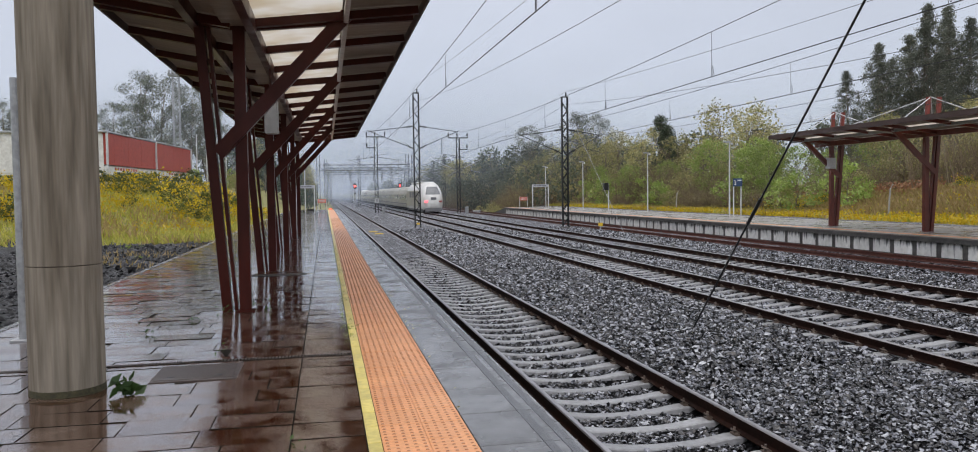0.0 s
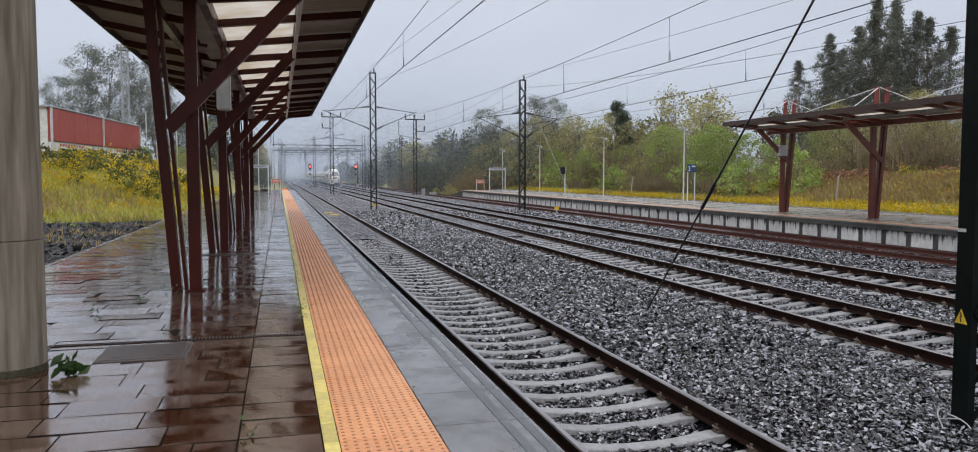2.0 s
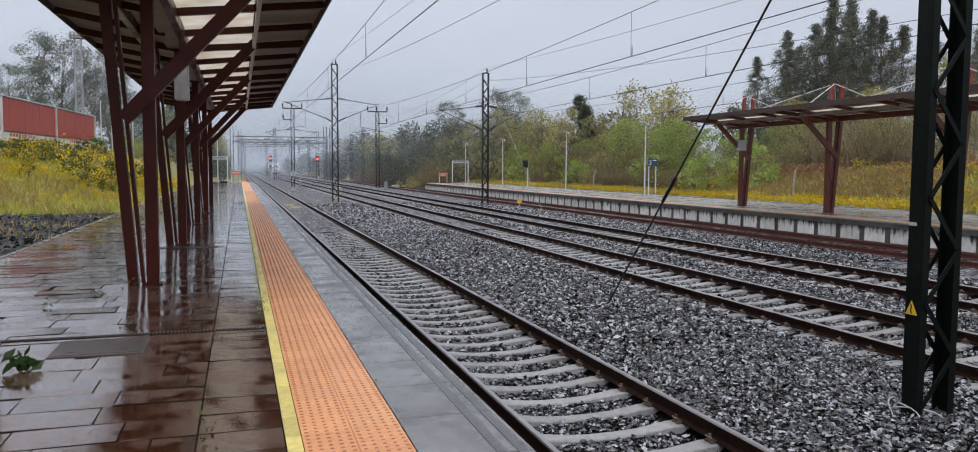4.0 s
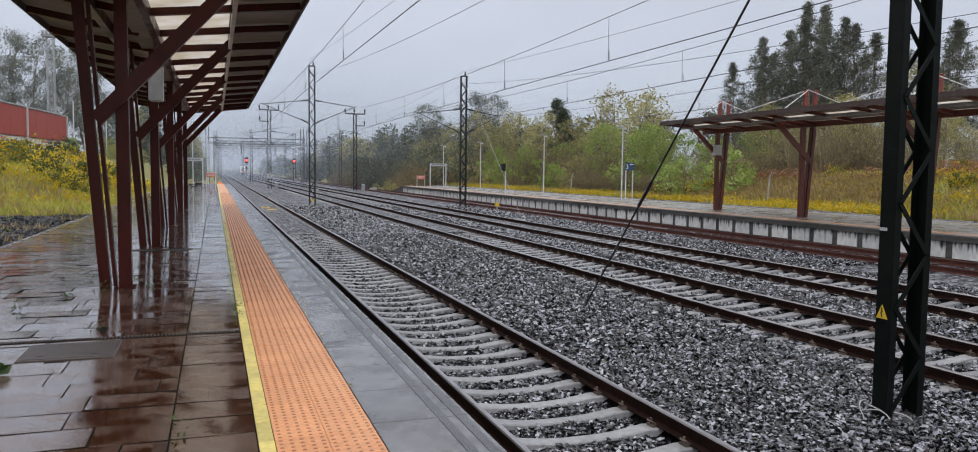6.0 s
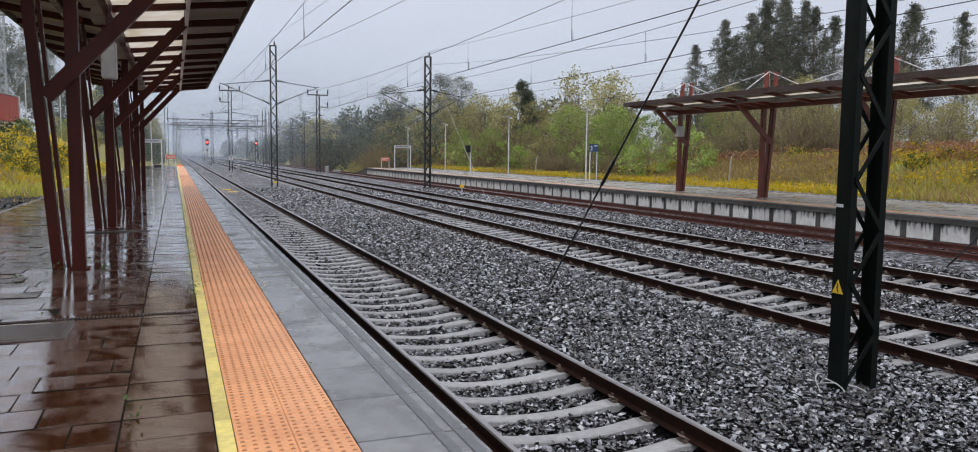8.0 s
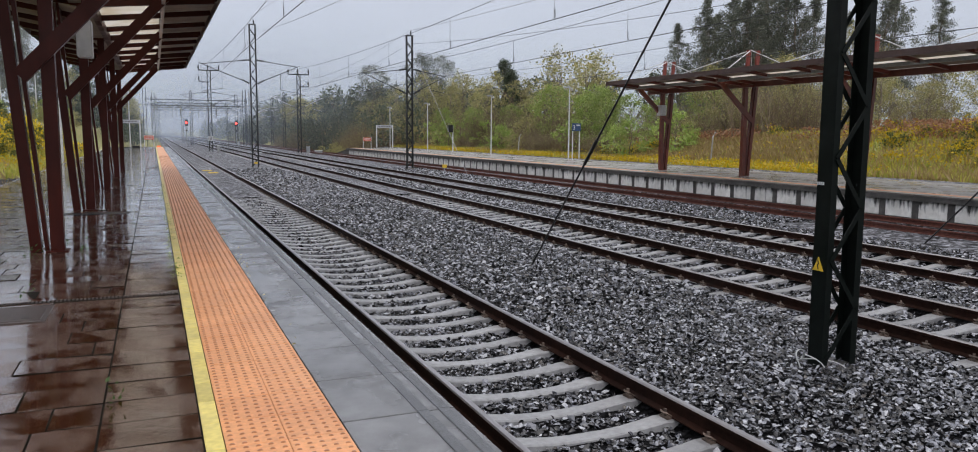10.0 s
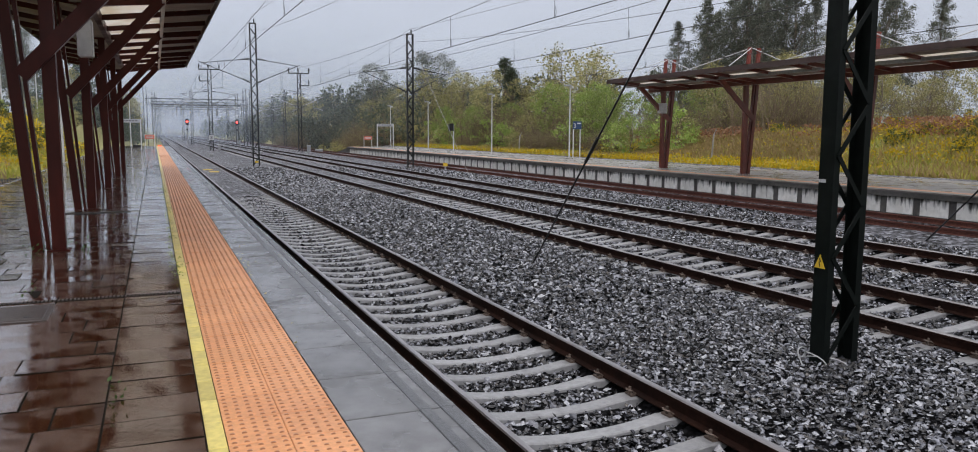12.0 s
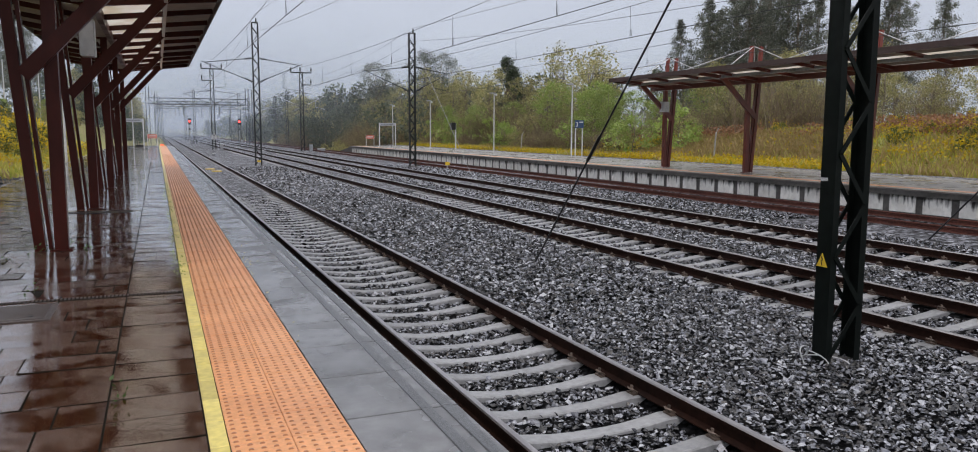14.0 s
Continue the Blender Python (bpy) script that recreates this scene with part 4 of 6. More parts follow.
# ---- train ----
def train():
    t = thing("passenger_train", "white high-speed passenger train running away through rain", "train", at=(13.53, 100.5, RAIL))
    prof0 = [(-1.35, 0.35), (-1.45, 0.7), (-1.47, 1.6), (-1.42, 2.5), (-1.25, 3.3), (-0.9, 3.75), (-0.4, 3.95), (0.4, 3.95), (0.9, 3.75), (1.25, 3.3), (1.42, 2.5), (1.47, 1.6), (1.45, 0.7), (1.35, 0.35)]

    def body(y0, y1, h, mats, nose=False, flip=False):
        s = Shape()
        if not nose:
            p = [(x, z if z < 2 else 2 + (z - 2) * h) for x, z in prof0]
            s.extrude(p, y0, y1)
            return s
        rings, n = [], len(prof0)
        stops = ((0.0, 0.60, 0.28), (0.12, 0.74, 0.40), (0.35, 0.84, 0.50), (0.8, 0.91, 0.66), (1.4, 0.96, 0.82), (2.1, 1.0, 0.94), (3.0, 1.0, 1.0), (y1 - y0, 1.0, 1.0))
        for d, kx, kz in stops:
            yy = y0 + d if not flip else y1 - d
            for x, z in prof0:
                rings.append((x * kx, yy, 0.35 + (z - 0.35) * kz))
        m = len(stops)
        f = [(i * n + k, (i + 1) * n + k, (i + 1) * n + (k + 1) % n, i * n + (k + 1) % n) for i in range(m - 1) for k in range(n)]
        f += [tuple(range(n)), tuple((m - 1) * n + k for k in range(n - 1, -1, -1))]
        s.add(rings, f)
        return s

    def wide(z):
        zs = (0.35, 0.7, 1.6, 2.5, 3.0, 3.4, 3.75, 3.95)
        return float(np.interp(z, zs, (1.32, 1.43, 1.47, 1.40, 1.28, 1.08, 0.8, 0.42)))

    def front(u, z, out=0.0):
        """The rounded rear face: blunt chin, raked windscreen."""
        y = float(np.interp(z, (0.35, 0.7, 1.2, 1.7, 2.1, 2.6, 3.1, 3.5, 3.95), (0.35, 0.08, 0.0, 0.06, 0.22, 0.62, 1.12, 1.65, 2.5)))
        return (u * wide(z) * (0.90 if z < 3.3 else 0.94), y + 1.1 * abs(u) ** 3.2 - out, z)

    zs, us = np.linspace(0.35, 3.95, 22), np.linspace(-1, 1, 19)
    s = Shape()
    v = [front(u, z) for z in zs for u in us]
    nu = len(us)
    f = [(j * nu + i, j * nu + i + 1, (j + 1) * nu + i + 1, (j + 1) * nu + i) for j in range(len(zs) - 1) for i in range(nu - 1)]
    o = len(v)
    for z in zs:
        for side in (-1, 1):
            v += [(side * wide(z), 4.2, z), (side * wide(z), 20.0, z)]
    for j in range(len(zs) - 1):
        l0, l1, r0, r1 = o + 4 * j, o + 4 * (j + 1), o + 4 * j + 2, o + 4 * (j + 1) + 2
        f += [(l0, j * nu, (j + 1) * nu, l1), (l0 + 1, l0, l1, l1 + 1), (j * nu + nu - 1, r0, r1, (j + 1) * nu + nu - 1), (r0, r0 + 1, r1 + 1, r1)]
    t0 = (len(zs) - 1) * nu
    lt, rt = o + 4 * (len(zs) - 1), o + 4 * (len(zs) - 1) + 2
    f += [tuple([lt] + [t0 + i for i in range(nu)] + [rt]), (lt + 1, lt, rt, rt + 1)]
    s.add(v, f)
    part("power_car_body", s, M_TRAIN, t, "white streamlined power car", True)
    wz, wu = np.linspace(2.3, 3.32, 8), np.linspace(-0.74, 0.74, 11)
    s = Shape()
    v = [front(u * (1.0 - 0.12 * (z - 2.3)), z, 0.025) for z in wz for u in wu] + [front(u * (1.0 - 0.12 * (z - 2.3)), z, -0.05) for z in wz for u in wu]
    m_, q_ = len(wu), len(wz) * len(wu)
    f = [(j * m_ + i, j * m_ + i + 1, (j + 1) * m_ + i + 1, (j + 1) * m_ + i) for j in range(len(wz) - 1) for i in range(m_ - 1)]
    rim = [i for i in range(m_)] + [j * m_ + m_ - 1 for j in range(1, len(wz))] + [(len(wz) - 1) * m_ + i for i in range(m_ - 2, -1, -1)] + [j * m_ for j in range(len(wz) - 2, 0, -1)]
    f += [(rim[k + 1 - len(rim)], rim[k], rim[k] + q_, rim[k + 1 - len(rim)] + q_) for k in range(len(rim))]
    part("windscreen", s.add(v, f), M_WINDSCREEN, t, "windscreen coloured grey for its reflection")
    part("wiper", Shape().tube([front(0.1, 2.28, 0.05), front(0.3, 2.9, 0.05)], 0.025, 5), M_BLACK, t)
    for sx in (-1, 1):
        part("tail_lamp", Shape().box(sx * 0.92 - 0.2, 0.16, 1.28, sx * 0.92 + 0.2, 0.6, 1.52, bevel=0.05), M_TAIL if sx < 0 else M_TAILDIM, t, "red tail lamp")
        part("bogie_skirt", Shape().box(sx * 1.2 - 0.08, 1.5, 0.12, sx * 1.2 + 0.08, 19, 0.42), M_TRAINGREY, t)
    part("nose_hatch", Shape().box(-0.36, 0.02, 1.62, 0.36, 0.4, 1.95, bevel=0.04), M_TRAINGREY, t, "grey hatch above the coupler")
    part("snow_plough", Shape().box(-1.05, 0.1, 0.12, 1.05, 0.8, 0.55, bevel=0.1), M_TRAINGREY, t)
    part("roof_fairing", Shape().box(-0.9, 6, 3.85, 0.9, 18, 4.05, bevel=0.08), M_TRAIN, t)
    for k in range(3):
        part("side_grille", Shape().box(-1.49, 6 + 3.4 * k, 1.9, -1.44, 8.4 + 3.4 * k, 2.7), M_TRAINGREY, t)
    part("side_band", Shape().box(-1.482, 5.2, 0.7, -1.40, 19.6, 1.95).box(-1.462, 5.2, 1.95, -1.38, 19.6, 2.85), M_COACH, t, "dull beige side band")
    part("cab_door", Shape().box(-1.49, 4.0, 0.75, -1.43, 4.75, 2.75), M_TRAINGREY, t)
    for yb in (3.5, 15.5):
        for dy in (-1.3, 1.3):
            for sx in (-0.84, 0.84):
                part("wheel", Shape().tube([(sx - 0.06, yb + dy, 0.45), (sx + 0.06, yb + dy, 0.45)], 0.45, 14), M_TRAINGREY, t)
    y = 20.3
    for k in range(11):
        L = 13.0
        c = part("coach", body(y, y + L, 0.8, M_COACH), M_COACH, t, "dull white low coach")
        for sx in (-1, 1):
            part("window_band", Shape().box(sx * 1.455 - 0.03, y + 0.9, 1.65, sx * 1.455 + 0.03, y + L - 0.9, 2.3), M_GLASSDARK, c, "dark window band")
            part("stripe", Shape().box(sx * 1.47 - 0.02, y + 0.1, 0.85, sx * 1.47 + 0.02, y + L - 0.1, 1.0), M_TRAINGREY, c, "grey stripe")
            for j in range(5):
                part("window_post", Shape().box(sx * 1.462 - 0.03, y + 2.6 + 2.0 * j, 1.6, sx * 1.462 + 0.03, y + 2.9 + 2.0 * j, 2.35), M_COACH, c)
        part("gangway", Shape().box(-1.2, y + L, 0.5, 1.2, y + L + 0.3, 3.2), M_BLACK, t)
        y += L + 0.3
    part("front_power_car", body(y, y + 20, 1, M_TRAIN, True, True), M_TRAIN, t, "white streamlined power car", True)
    return t


M_TRAIN = mat("white_train_paint", (0.72, 0.72, 0.70), 0.3, scale=4, vary=0.06, second=(0.6, 0.6, 0.57), amount=0.5)
M_TRAINGREY = mat("grey_train_paint", (0.16, 0.16, 0.17), 0.45, scale=6, vary=0.15)
# Grey base: the pale reflection on the glass is put into its colour.
M_WINDSCREEN = mat("windscreen_reflection", (0.20, 0.21, 0.22), 0.06, scale=3, vary=0.1, spec=0.9)
M_GLASSDARK = mat("dark_glass", (0.04, 0.045, 0.05), 0.08, scale=3, vary=0.1, spec=0.8)
M_TAIL = glow("tail_red", (1.0, 0.10, 0.12), 2.5)
M_TAILDIM = glow("tail_red_dim", (0.35, 0.12, 0.11), 0.05)
TRAIN = train()


# ---- catenary ----
def wire(pts, r, name, label, mats=None, group="overhead wires"):
    t = thing(name, label, "wire", group=group)
    part("strand", Shape().tube(pts, r, 5), mats or M_WIRE, t)
    return t


SPANS = ((-44.0, 6.46), (6.46, 60.5), (60.5, 111.0), (111.0, 165.0), (165.0, 230.0), (230.0, 320.0))
# per track: height of the contact wire, lowest height of the messenger, first dropper and their spacing
LINES = ((4.70, 5.62, 12.4, 9.7), (4.53, 5.53, 10.5, 7.6), (4.53, 5.41, 12.8, 8.4), (4.42, 5.20, 11.4, 8.7))


def hang_z(a, b, y, top, sag):
    u = (y - a) / (b - a)
    return top - sag * 4 * u * (1 - u)


def contact_z(y, level):
    """The wire lies a little lower towards the near end of the station."""
    return level + (min(0.08, 0.0072 * y - 0.145) if level > 4.6 else 0.0)


def messenger_z(y, low):
    if 6.46 <= y <= 60.5:
        return low + 0.00074 * (y - 30.0) ** 2
    a, b = next(q for q in SPANS if y <= q[1])
    return hang_z(a, b, y, low + (0.41 if b < 7 else 0.69), 0.55)


for c, (contact, low, first, step) in zip(TRACKS, LINES):
    t = thing("overhead_line", "contact wire hung from a sagging messenger wire by droppers", "wire", group="overhead wires")
    part("contact_wire", Shape().tube([(c, y, contact_z(y, contact)) for y in np.linspace(-44, 320, 80)], 0.011, 5), M_WIRE, t)
    pts = [(c, y, messenger_z(y, low)) for a, b in SPANS for y in np.linspace(a, b, 14)[:-1]]
    part("messenger_wire", Shape().tube(pts, 0.009, 5), M_WIRE, t)
    for k in range(int((110 - first) / step)):
        y = first + step * k
        s = Shape().tube([(c, y, messenger_z(y, low)), (c, y, contact_z(y, contact))], 0.006, 4)
        loop = [(c, y - 0.02 - 0.07 * (1 - math.cos(u)) / 2, contact_z(y, contact) + 0.14 + 0.12 * math.sin(u)) for u in np.linspace(-1.57, 4.7, 9)]
        part("dropper", s.tube(loop, 0.006, 4), M_WIRE, t, "dropper with a loop at its foot")


def slack(x, y1, z1, fall, bow, label):
    """A feeder that drops from a mast head towards the camera's end of the station, and sags on to the next mast."""
    near = [(x, y1 - d, z1 - fall * d + bow * d * d) for d in np.linspace(y1 + 44, 0, 30)]
    far = [(x, y, hang_z(a, b, y, z1, 1.2)) for a, b in ((y1, 111.0), (111.0, 165.0), (165.0, 230.0)) for y in np.linspace(a, b, 12)[1:]]
    wire(near + far, 0.009, "feeder_wire", label)


slack(MX1, 60.5, 10.02, 0.0606, 0.00033, "thin feeder wire slung between mast heads")
slack(MX1, 60.5, 8.80, 0.0894, 0.00069, "thin earth wire slung below the mast heads")
slack(MX2, 54.5, 8.85, 0.0522, 0.00042, "thin feeder wire slung between mast heads")
slack(MX2, 54.5, 7.96, 0.0888, 0.00072, "thin earth wire slung below the mast heads")

# guy wires of the masts
g = thing("guy_wire", "black guy wire anchored in the ballast", "guy wire", group="guy wires")
part("stay", Shape().tube([(6.70, 13.73, -0.92), (6.87, 6.6, 6.75)], 0.017, 8), M_BLACK, g)
part("grip", Shape().tube([(6.747, 11.80, 1.16), (6.752, 11.60, 1.37), (6.757, 11.42, 1.57)], 0.03, 8), M_BLACK, g)
part("anchor_eye", Shape().tube([(6.70, 13.78, -0.97), (6.70, 13.68, -0.84)], 0.03, 8), M_BLACK, g)
g = thing("guy_wire", "dark guy wire anchored beside the far track", "guy wire", group="guy wires")
part("stay", Shape().tube([(17.0, 13.3, -0.9), (16.9, 6.6, 6.2)], 0.02, 6), M_BLACK, g)
g = thing("guy_wire", "thin grey guy wire reaching down to the ballast", "guy wire", group="guy wires")
part("stay", Shape().tube([(17.0, 54.5, 7.8), (17.6, 45.0, -0.85)], 0.012, 5), M_GREYSTEEL, g)

# signs fixed to the nearest mast
w = thing("warning_sign", "yellow triangular warning sign on the mast", "sign")
s = Shape()
s.add([(6.612, 6.505, 0.20), (6.612, 6.355, 0.20), (6.612, 6.43, 0.35), (6.606, 6.505, 0.20), (6.606, 6.355, 0.20), (6.606, 6.43, 0.35)], [(0, 1, 2), (5, 4, 3), (0, 3, 4, 1), (1, 4, 5, 2), (2, 5, 3, 0)])
part("plate", s, M_SIGNYEL, w)
s = Shape().beam((6.604, 6.434, 0.315), (6.604, 6.420, 0.27), 0.003, 0.012, up=(0, 1, 0)).beam((6.604, 6.420, 0.275), (6.604, 6.438, 0.265), 0.003, 0.01, up=(0, 1, 0)).beam((6.604, 6.438, 0.268), (6.604, 6.424, 0.215), 0.003, 0.012, up=(0, 1, 0))
part("bolt_symbol", s, M_BLACK, w, "black lightning bolt")
w = thing("number_label", "small white lettering on the mast", "label")
for k in range(4):
    part("bar", Shape().box(6.609, 6.49 - 0.026 * k, 1.13, 6.613, 6.51 - 0.026 * k, 1.165), M_WHITESTEEL, w)
cb = thing("earthing_cable", "loose pale earthing cables at the mast foot", "cable")
for q in range(3):
    pts = [(6.62 - 0.05 * q + 0.28 * u * (q - 1) + 0.05 * math.sin(7 * u + q), 6.62 - 0.25 * u - 0.1 * q * u, -0.86 + 0.16 * math.sin(3.1 * u) * (1 - 0.3 * q) + 0.015) for u in np.linspace(0, 1, 10)]
    part("cable", Shape().tube(pts, 0.007, 5), M_INSUL, cb)


# ---- lamps, signs and signals ----
def platform_lamp(y, x=27.0, h=5.0, big=True):
    t = thing("platform_lamp", "slender white platform lamp post", "lamp", group="platform lamps", at=(x, y, OPZ))
    part("pole", Shape().tube([(0, 0, 0), (0, 0, h)], 0.055, 8, r1=0.04), M_WHITESTEEL, t)
    part("lamp_head", Shape().box(-0.38, -0.1, h, 0.08, 0.1, h + 0.1, bevel=0.03), M_GREYSTEEL, t, "grey lamp head")
    part("camera_dome", Shape().lathe([(0.02, -0.12), (0.09, -0.08), (0.1, 0.0), (0.05, 0.05)], 10, (0.18, 0, h - 0.05)), M_WHITESTEEL, t)


for y, h in ((49.9, 5.0), (64.0, 5.0), (80.3, 4.9), (94.8, 4.9)):
    platform_lamp(y, 27.2 if y < 70 else 26.8, h)
t = thing("track_sign", "blue track number sign on two white posts", "sign", at=(27.4, 49.7, OPZ))
for dx in (0.0, 0.55):
    part("post", Shape().tube([(dx, 0, 0), (dx, 0, 2.55)], 0.04, 8), M_WHITESTEEL, t)
part("board", Shape().box(-0.08, -0.06, 2.0, 0.62, -0.03, 2.55, bevel=0.01), M_BLUE, t, "blue board")
fc = bpy.data.curves.new("number", "FONT")
fc.body, fc.size, fc.extrude = "3", 0.45, 0.002
num = new("number", fc)
num.parent = t
num.matrix_local = pose(-0.04, -0.066, 2.1, 90, 0, 0)
fc.materials.append(M_WHITESTEEL)
part("bar", Shape().box(0.26, -0.068, 2.38, 0.56, -0.061, 2.45), M_WHITESTEEL, t)


def nameboard(x, y, z, w, h=2.75, label="white framed station nameboard with unreadable lettering"):
    t = thing("station_nameboard", label, "sign", group="nameboards", at=(x, y, z))
    for dx in (-w / 2, w / 2):
        part("post", Shape().box(dx - 0.05, -0.05, 0, dx + 0.05, 0.05, h), M_WHITESTEEL, t)
    part("board", Shape().box(-w / 2 + 0.05, -0.04, h - 0.32, w / 2 - 0.05, 0.04, h), M_PALEBOARD, t)
    for k in range(5):
        part("bar", Shape().box(-w / 2 + 0.2 + (w - 0.4) * k / 5, -0.046, h - 0.2, -w / 2 + 0.2 + (w - 0.4) * (k + 0.8) / 5, -0.041, h - 0.1), M_TRAINGREY, t)


nameboard(25.95, 94.2, OPZ, 2.0)
nameboard(-1.95, 80.0, 0.0, 1.7)


def red_board(x, y, z, w=0.95):
    t = thing("warning_board", "red and white board on two pale posts", "sign", group="end boards", at=(x, y, z))
    for dx in (-w / 2, w / 2):
        part("post", Shape().tube([(dx, 0, -0.1), (dx, 0, 1.3)], 0.04, 8), M_WHITESTEEL, t)
    part("board", Shape().box(-w / 2, -0.05, 0.82, w / 2, -0.02, 1.25), M_PALERED, t)
    for k in range(2):
        part("bar", Shape().box(-w / 2 + 0.12, -0.056, 0.93 + 0.15 * k, w / 2 - 0.12, -0.051, 0.99 + 0.15 * k), M_WHITESTEEL, t)


red_board(23.6, 93.5, OPZ, 0.95)
red_board(-0.45, 95.5, 0.0, 0.95)
t = thing("litter_bin", "dark low box at the platform end", "box", at=(-1.6, 90.0, 0))
part("box", Shape().box(-0.45, -0.2, 0, 0.45, 0.2, 0.22, bevel=0.03), M_BLACK, t)
t = thing("trackside_screen", "dark monitor box on a white post", "monitor", at=(27.7, 75.0, OPZ))
part("post", Shape().tube([(0, 0, 0), (0, 0, 2.6)], 0.06, 8), M_WHITESTEEL, t)
part("housing", Shape().box(-0.5, -0.2, 1.9, -0.05, 0.2, 2.62, bevel=0.03), M_BLACK, t)


def rail_signal(x, y, lit, z=-0.9, h=4.7):
    t = thing("rail_signal", "railway signal showing a red light", "signal", group="rail signals", at=(x, y, z))
    part("post", Shape().tube([(0, 0, 0), (0, 0, h)], 0.08, 8), M_GREYSTEEL, t)
    part("head", Shape().box(-0.32, -0.12, h - 0.9, 0.32, 0.15, h + 0.35, bevel=0.1), M_BLACK, t)
    part("lens", Shape().tube([(0, -0.14, h - 0.25), (0, -0.12, h - 0.25)], 0.2, 14), lit, t, "glowing red lens")
    part("hood", Shape().lathe([(0.24, 0), (0.26, 0.03), (0.2, 0.05)], 10, (0, -0.16, h - 0.02)), M_BLACK, t)
    part("lower_head", Shape().lathe([(0.05, 0), (0.25, 0.08), (0.25, 0.35), (0.05, 0.42)], 12, (0, 0, h - 2.0)), M_BLACK, t)
    part("cabinet", Shape().box(0.2, -0.2, 0, 0.6, 0.2, 0.8, bevel=0.02), M_GREYSTEEL, t)


rail_signal(6.1, 168.0, M_SIGRED)
rail_signal(15.7, 170.0, M_SIGRED)
t = thing("tail_marker", "small orange red marker lamp beyond the platform end", "lamp", at=(0.55, 101.0, -0.9))
part("post", Shape().tube([(0, 0, 0), (0, 0, 0.75)], 0.05, 8), M_GREYSTEEL, t)
part("lamp", Shape().box(-0.2, -0.08, 0.72, 0.2, 0.08, 0.95, bevel=0.05), M_ORANGERED, t)


def mast_plate(x, y, z):
    t = thing("mast_plate", "white number plate with bars on a mast", "sign", group="mast plates", at=(x, y, z))
    part("plate", Shape().box(-0.28, -0.03, 0, 0.28, 0, 0.62), M_WHITESTEEL, t)
    for k in range(3):
        part("bar", Shape().box(-0.15, -0.036, 0.1 + 0.17 * k, 0.15, -0.031, 0.2 + 0.17 * k), M_TRAINGREY, t)


mast_plate(6.97, 110.8, 0.55)
t = thing("mast_marker", "worn yellow plate low on a mast", "marker", at=(MX1, 60.28, -0.62))
part("plate", Shape().box(-0.12, -0.02, 0, 0.12, 0.0, 0.14), M_SIGNYEL, t)
for x, y in ((18.05, 50.5), (3.15, 55.0), (3.35, 52.0)):
    t = thing("track_marker", "yellow marker plate low beside the rails", "marker", group="yellow markers", at=(x, y, -0.9))
    if x > 10:
        part("stake", Shape().box(-0.04, -0.04, 0, 0.04, 0.04, 0.35), M_GREYSTEEL, t)
        part("plate", Shape().box(-0.15, -0.06, 0.3, 0.15, 0.02, 0.52, bevel=0.02), M_SIGNYEL, t)
    else:
        part("plate", Shape().slab(-0.28, -0.25, 0, 0.28, 0.25, 0.09, 0.02), M_SIGNYEL, t)
for x, y, w_, h_ in ((7.7, 108, 0.35, 0.9), (17.9, 101, 0.4, 0.85), (5.2, 84, 0.3, 0.3), (11.6, 97, 0.3, 0.25), (19.0, 100, 0.9, 0.4)):
    t = thing("trackside_cabinet", "pale equipment box in the ballast", "cabinet", group="trackside boxes", at=(x, y, -0.92))
    part("case", Shape().slab(-w_ / 2, -0.2, 0, w_ / 2, 0.2, h_, 0.03), M_GREYSTEEL, t)
    part("lid", Shape().slab(-w_ / 2 - 0.03, -0.23, h_, w_ / 2 + 0.03, 0.23, h_ + 0.05, 0.02), M_WHITESTEEL, t)


# ---- gantries and masts beyond the station ----
def gantry(y, x0, x1, z, depth=1.0):
    t = thing("signal_gantry", "steel lattice portal spanning the tracks in the mist", "gantry", group="portals", at=(0, y, -0.9))
    for x in (x0, x1):
        s = Shape()
        for dx in (-0.25, 0.25):
            s.box(x + dx - 0.05, -0.15, 0, x + dx + 0.05, 0.15, z + 3)
        part("leg", s, M_MASTFAR, t)
    s = Shape()
    for dz in (0, depth):
        s.box(x0, -0.06, z + dz - 0.06, x1, 0.06, z + dz + 0.06)
    n = int((x1 - x0) / depth)
    for k in range(n):
        a = x0 + (x1 - x0) * k / n
        b = x0 + (x1 - x0) * (k + 1) / n
        s.beam((a, 0, z if k % 2 else z + depth), (b, 0, z + depth if k % 2 else z), 0.06, 0.07)
    part("truss", s, M_MASTFAR, t)
    for x in TRACKS[:3]:
        part("drop_post", Shape().tube([(x + 1.2, 0, z), (x + 1.2, 0, z - 1.9)], 0.07, 6), M_MASTFAR, t)


gantry(150, -1.2, 15.3, 7.2)
gantry(178, 0.2, 16.5, 7.6)
gantry(212, 0.0, 22.0, 8.0)
for x, y, h in ((0.7, 205, 10.5), (1.6, 240, 10.5), (6.9, 165, 10.3), (17.2, 158, 10.3), (7.2, 225, 10.3), (17.6, 215, 10.3), (22.3, 150, 9.8), (23.5, 175, 9.8)):
    mast_thing(x, y, -0.9, h, False, "lattice catenary mast fading into the mist", ((1, 2.6, 6.0, 7.4),) if x < 10 else ((-1, 3.0, 5.4, 7.0), (1, 2.6, 5.4, 7.0)), 0, M_INSUL if x > 10 else None)

